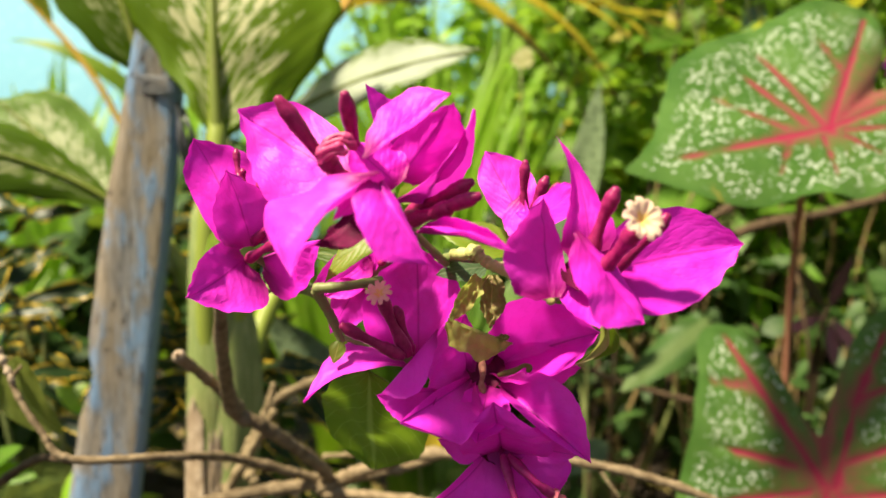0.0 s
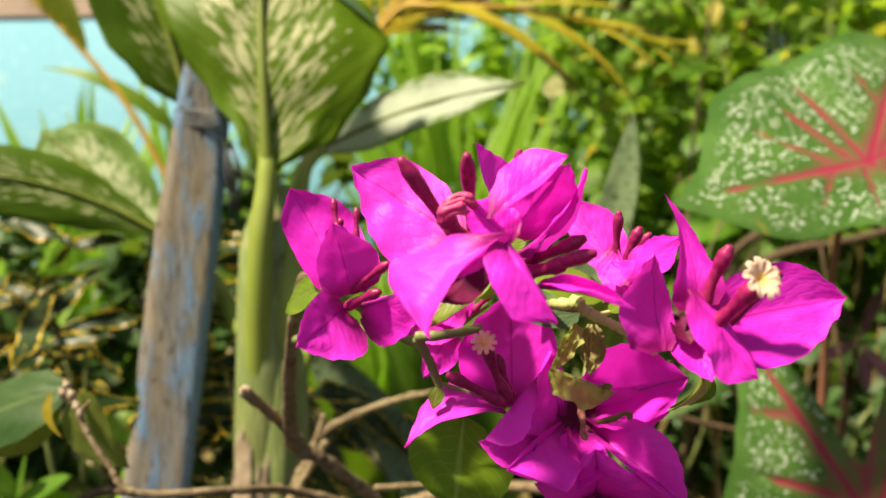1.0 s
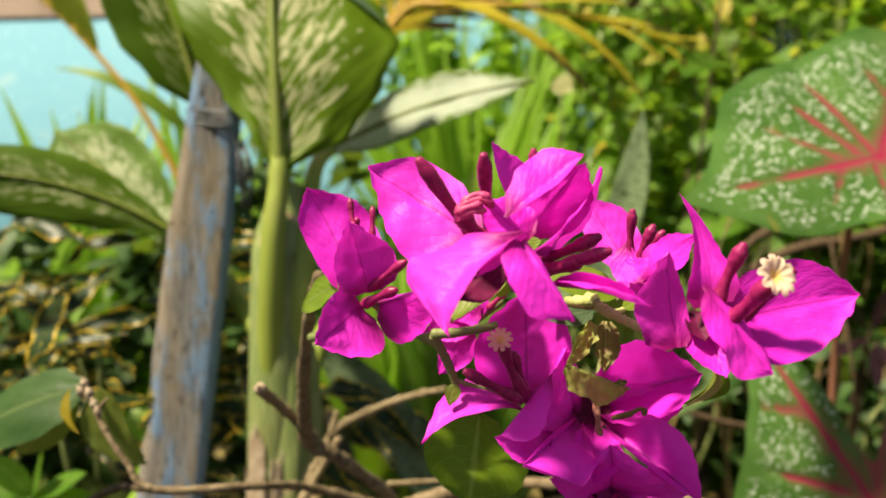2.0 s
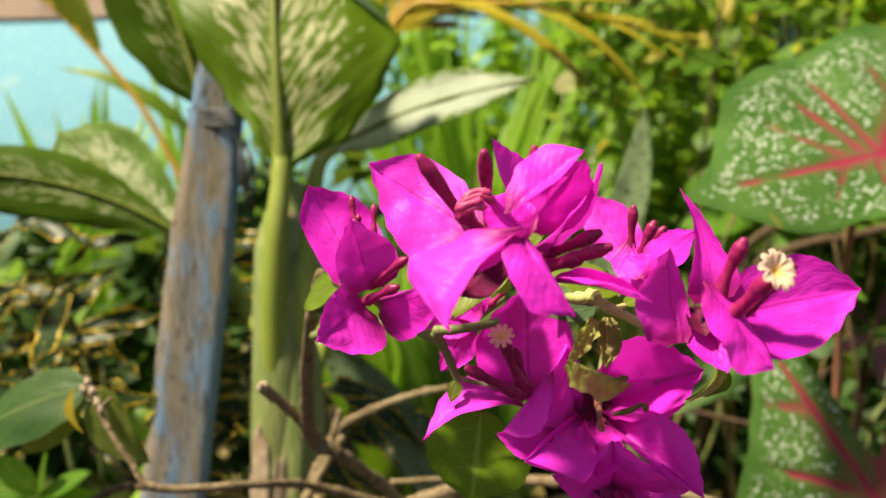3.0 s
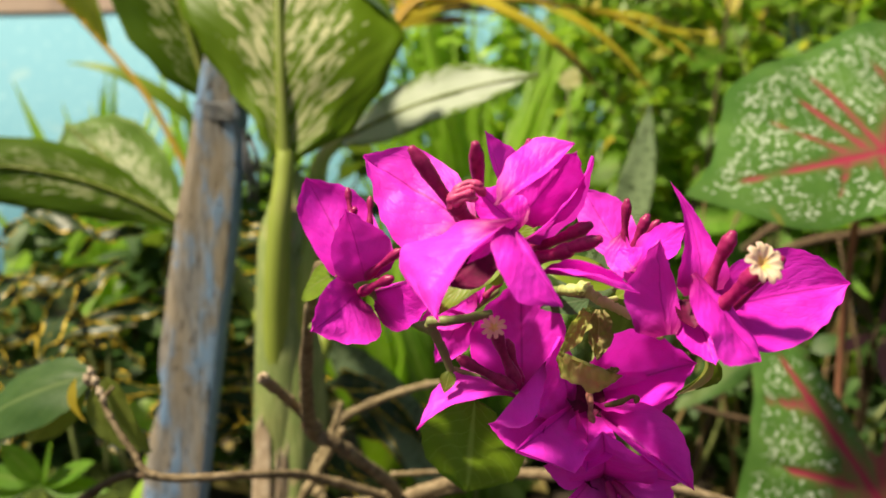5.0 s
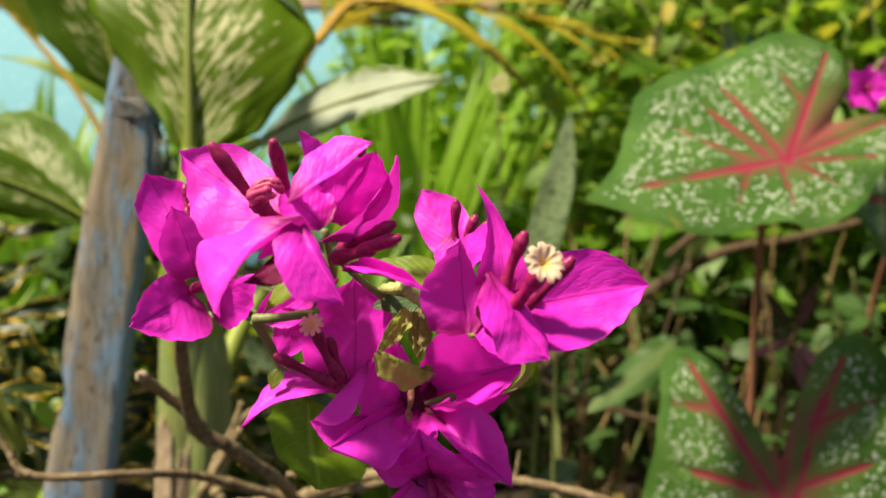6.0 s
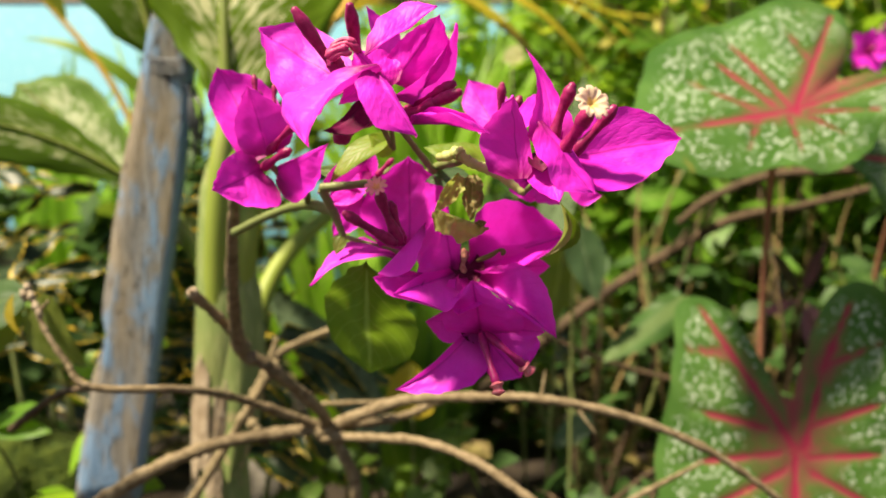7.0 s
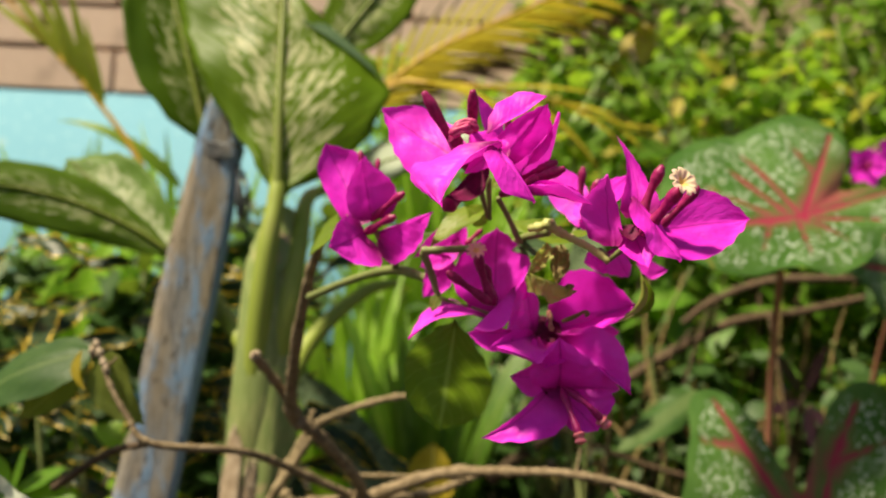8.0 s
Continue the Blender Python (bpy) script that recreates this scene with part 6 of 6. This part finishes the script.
def stalks(foot, count, spread, high, material, seed, label):
    """Bare dry upright stalks."""
    thing = root("dry_stalks", foot, label, "dry stalks", "dry stalks")
    rng = random.Random(seed)
    foot = Vector(foot)
    for k in range(count):
        a = foot + Vector((rng.uniform(-1, 1) * spread, rng.uniform(-0.3, 0.3) * spread, 0))
        b = a + Vector((rng.uniform(-0.12, 0.12), rng.uniform(-0.05, 0.05), high * rng.uniform(0.6, 1.0)))
        part("stalk", tube((a, a.lerp(b, 0.35) + away(rng, 0.022), a.lerp(b, 0.7) + away(rng, 0.022), b), (0.0022, 0.0017, 0.0009), 6, 12, 0.12), material, thing)


stalks((0.30, 0.84, 0.40), 7, 0.20, 0.40, STRAW, 61, "dry brown stalks of a withered bush")
stalks((0.50, 0.90, 0.40), 5, 0.16, 0.46, STRAW, 62, "dry straw-coloured stalks among the vines")
stalks((0.24, 0.76, 0.40), 5, 0.10, 0.34, BARK_DARK, 63, "thin dark bare stalks")


# woody limb arching through the vines
def limb(points, radii, label, foot):
    thing = root("bare_branch", foot, label, "branch", "bare branches")
    part("wood", tube(points, radii, 9, 10 * len(points), 0.15), BARK_DARK, thing)


limb(((0.04489, 0.80000, 0.53667), (0.11291, 0.82000, 0.58534), (0.20215, 0.84000, 0.64872), (0.31993, 0.86000, 0.71458), (0.40828, 0.86000, 0.73393), (0.52124, 0.86000, 0.76404)), (0.0075, 0.0068, 0.0062, 0.0058, 0.0050, 0.0040), "arching bare brown branch of a neighbouring shrub", (0.04489, 0.80000, 0.53667))
limb(((0.26354, 0.84000, 0.71460), (0.29713, 0.83000, 0.74250), (0.35406, 0.82000, 0.76549), (0.41111, 0.80000, 0.77000), (0.45884, 0.79000, 0.77134)), (0.0040, 0.0048, 0.0052, 0.0052, 0.0056), "short cut brown branch", (0.26354, 0.84000, 0.71460))
limb(((0.10377, 0.74000, 0.60634), (0.15975, 0.74000, 0.58134), (0.23243, 0.74000, 0.56091), (0.29733, 0.75000, 0.54894)), (0.0026, 0.0028, 0.0030, 0.0030), "thin brown twig among the weeds", (0.29733, 0.75000, 0.54894))


# ---- far bougainvillea flowers ----
def far_flowers():
    at = Vector((0.37302, 0.66000, 0.86594))
    thing = root("bougainvillea_spray", at, "spray of magenta bougainvillea flowers behind the caladium", "flower")
    rng = random.Random(71)
    for k, c in enumerate((at, Vector((0.40150, 0.66000, 0.87727)), Vector((0.42886, 0.70000, 0.89044)), Vector((0.37035, 0.65000, 0.86345)))):
        for j in range(5):
            a = 1.257 * j + rng.uniform(-0.3, 0.3)
            d = Vector((math.cos(a), -0.25, math.sin(a)))
            part("bract", blade(c, c + d * 0.020, (0.0, -1.0, 0.1), 0.016, "bract", cup=0.2, bow=0.05, nu=12, nv=6, seed=k * 9 + j), MAGENTA, thing)
        part("flower_tube", tube((c, c + Vector((0, -0.012, 0.002))), (0.0014, 0.0022), 7), MAROON, thing)
    part("stem", tube((at, at + Vector((0.06, 0.06, 0.02)), at + Vector((0.16, 0.14, -0.20)), (at.x + 0.2, at.y + 0.16, GROUND)), (0.0016, 0.0024, 0.0036, 0.0060), 8, 24), BARK, thing)


far_flowers()


# ---- single leaves and small plants ----
def small_plant(name, foot, blades, material, label, category, stalk=GREEN_STEM):
    thing = root(name, foot, label, category)
    for k, (base, tip, face, width, shape, kw) in enumerate(blades):
        part("leaf", blade(base, tip, face, width, shape, nu=16, nv=8, seed=k + 5, **kw), material, thing)
        part("stalk", tube((foot, Vector(foot).lerp(Vector(base), 0.6) + Vector((0, 0.01, 0.01)), base), (0.0016, 0.0014, 0.0012), 6, 10), stalk, thing)
    return thing


small_plant("yellow_leaf_plant", (-0.02, 0.66, 0.40), [((-0.01778, 0.60000, 0.55661), (-0.01877, 0.60000, 0.60318), (-0.3, -0.7, 0.6), 0.044, "heart", {"cup": 0.2})], LEAF_YELLOW, "plant with one yellowing leaf", "leaf plant")
small_plant("grey_leaf_weed", (0.20, 0.74, 0.40), [((0.14562, 0.70000, 0.53423), (0.10838, 0.69000, 0.50644), (-0.2, -0.8, 0.6), 0.026, "ovate", {"cup": 0.1})], LEAF_GREY, "weed with a soft grey-green pointed leaf", "weed")
small_plant("blue_green_plant", (0.12, 0.66, 0.40), [((0.11762, 0.62000, 0.71637), (0.13622, 0.62000, 0.65029), (0.1, -0.95, 0.2), 0.034, "ovate", {"cup": 0.1})], LEAF_GREY, "weed with a hanging blue-green leaf", "weed")
small_plant("olive_leaf_plant", (0.10, 0.69, 0.40), [((0.11114, 0.64000, 0.70402), (0.10258, 0.66000, 0.62919), (0.1, -0.95, 0.2), 0.048, "ovate", {"cup": 0.1})], LEAF_OLIVE, "weed with a broad hanging olive-green leaf", "weed")
small_plant("yellow_vine", (0.30, 0.98, 0.40), [((0.23962, 0.95000, 1.11224), (0.23822, 0.95000, 1.04779), (-0.2, -0.8, 0.5), 0.030, "ovate", {"cup": 0.1}), ((0.22842, 0.97000, 1.10040), (0.20814, 0.97000, 1.06035), (-0.3, -0.8, 0.4), 0.018, "ovate", {})], LEAF_YELLOW, "vine with hanging yellow leaves", "vine")
small_plant("lime_leaf_plant", (-0.30, 1.02, 0.40), [((-0.37256, 1.00000, 0.86818), (-0.53280, 0.98000, 0.94617), (0.25, -0.75, 0.6), 0.024, "needle", {"bow": 0.16})], LEAF_LIME, "arching lime-green strap leaf before the blue wall", "strap leaf")
small_plant("purple_plant", (0.36, 0.80, 0.40), [
    ((0.36547, 0.76000, 0.64462), (0.32793, 0.74000, 0.68900), (0, -1, 0.2), 0.013, "lance", {}), ((0.36708, 0.76000, 0.64462), (0.38575, 0.75000, 0.69856), (0, -1, 0.2), 0.013, "lance", {}),
    ((0.36189, 0.76000, 0.63808), (0.31648, 0.74000, 0.62530), (0, -0.8, 0.5), 0.013, "lance", {}), ((0.37274, 0.76000, 0.63532), (0.39347, 0.74000, 0.59840), (0, -0.9, 0.3), 0.013, "lance", {}),
    ((0.37013, 0.76000, 0.63259), (0.37102, 0.75000, 0.59086), (0, -0.9, 0.3), 0.013, "lance", {})], LEAF_PURPLE, "small plant with dark purple leaves", "purple plant", BARK_DARK)
small_plant("white_edged_plant", (-0.20, 0.31, 0.40), [
    ((-0.21010, 0.29000, 0.60400), (-0.23300, 0.28000, 0.63400), (0, -0.7, 0.7), 0.023, "heart", {"wave": 0.1}), ((-0.20000, 0.29500, 0.59600), (-0.22797, 0.28500, 0.62200), (0.1, -0.7, 0.7), 0.026, "heart", {"wave": 0.1}),
    ((-0.24512, 0.30000, 0.59546), (-0.27832, 0.29500, 0.61467), (0, -0.7, 0.7), 0.020, "heart", {"wave": 0.1})], LEAF_WHITE, "small plant with white-edged green leaves", "leaf plant")
small_plant("lobed_plant", (-0.30, 0.57, 0.40), [
    ((-0.34008, 0.55000, 0.56045), Vector((-0.34008, 0.55000, 0.56045)) + Vector((0.056 * math.cos(a), -0.012, 0.038 * math.sin(a))), (-0.2, -0.6, 0.8), 0.019, "lance", {}) for a in (0.0, 0.6, 1.3, 2.0, 2.7, 3.3)], LEAF_HEDGE, "weed with bright green fingered leaf", "weed")
small_plant("round_leaf_plant", (0.10, 0.86, 0.40), [
    ((0.07718, 0.81500, 0.88311), (0.08294, 0.81500, 0.90482), (-0.35, -0.7, 0.6), 0.026, "heart", {"cup": 0.1})], LEAF_CREAM, "weed with one pale round cream leaf", "weed")


# ---- mossy stones and fallen leaves ----
def stone(at, size, material, seed, label):
    bm = bmesh.new()
    bmesh.ops.create_icosphere(bm, subdivisions=4, radius=1.0)
    for v in bm.verts:
        d = v.co.normalized()
        k = 1 + 0.28 * noise.noise(d * 1.6 + Vector((seed, 0, 0))) + 0.07 * noise.noise(d * 7 + Vector((0, seed, 0)))
        v.co = Vector(at) + Vector((d.x * size[0], d.y * size[1], d.z * size[2])) * k
    tagged(part("stone", bm, material), label, "stone", "garden stones")


stone((-0.35715, 0.64000, 0.49400), (0.055, 0.045, 0.045), MOSS, 1, "garden stone covered in green moss")
stone((-0.50, 0.83, 0.42), (0.07, 0.06, 0.06), MOSS, 2, "low garden stone with moss")
stone((-0.22, 0.80, 0.40), (0.06, 0.05, 0.05), STONE, 3, "weathered grey stone half in the soil")


def litter():
    bm = bmesh.new()
    rng = random.Random(91)
    for k in range(420):
        c = Vector((rng.uniform(-0.9, 0.9), rng.uniform(0.35, 1.5), GROUND + rng.uniform(0.012, 0.045)))
        a = rng.uniform(0, 6.28)
        ln = rng.uniform(0.02, 0.06)
        blade(c, c + Vector((math.cos(a), math.sin(a), rng.uniform(-0.1, 0.35))) * ln, (rng.uniform(-0.5, 0.5), -0.4, 1), ln * 0.5, "ovate", bow=0.15, cup=0.3, nu=5, nv=4, seed=k, bm=bm)
    tagged(part("leaf_litter", bm, LEAF_DRY), "dry brown fallen leaves on the soil", "fallen leaves", kind="stuff")


litter()
bricks(UPPER)
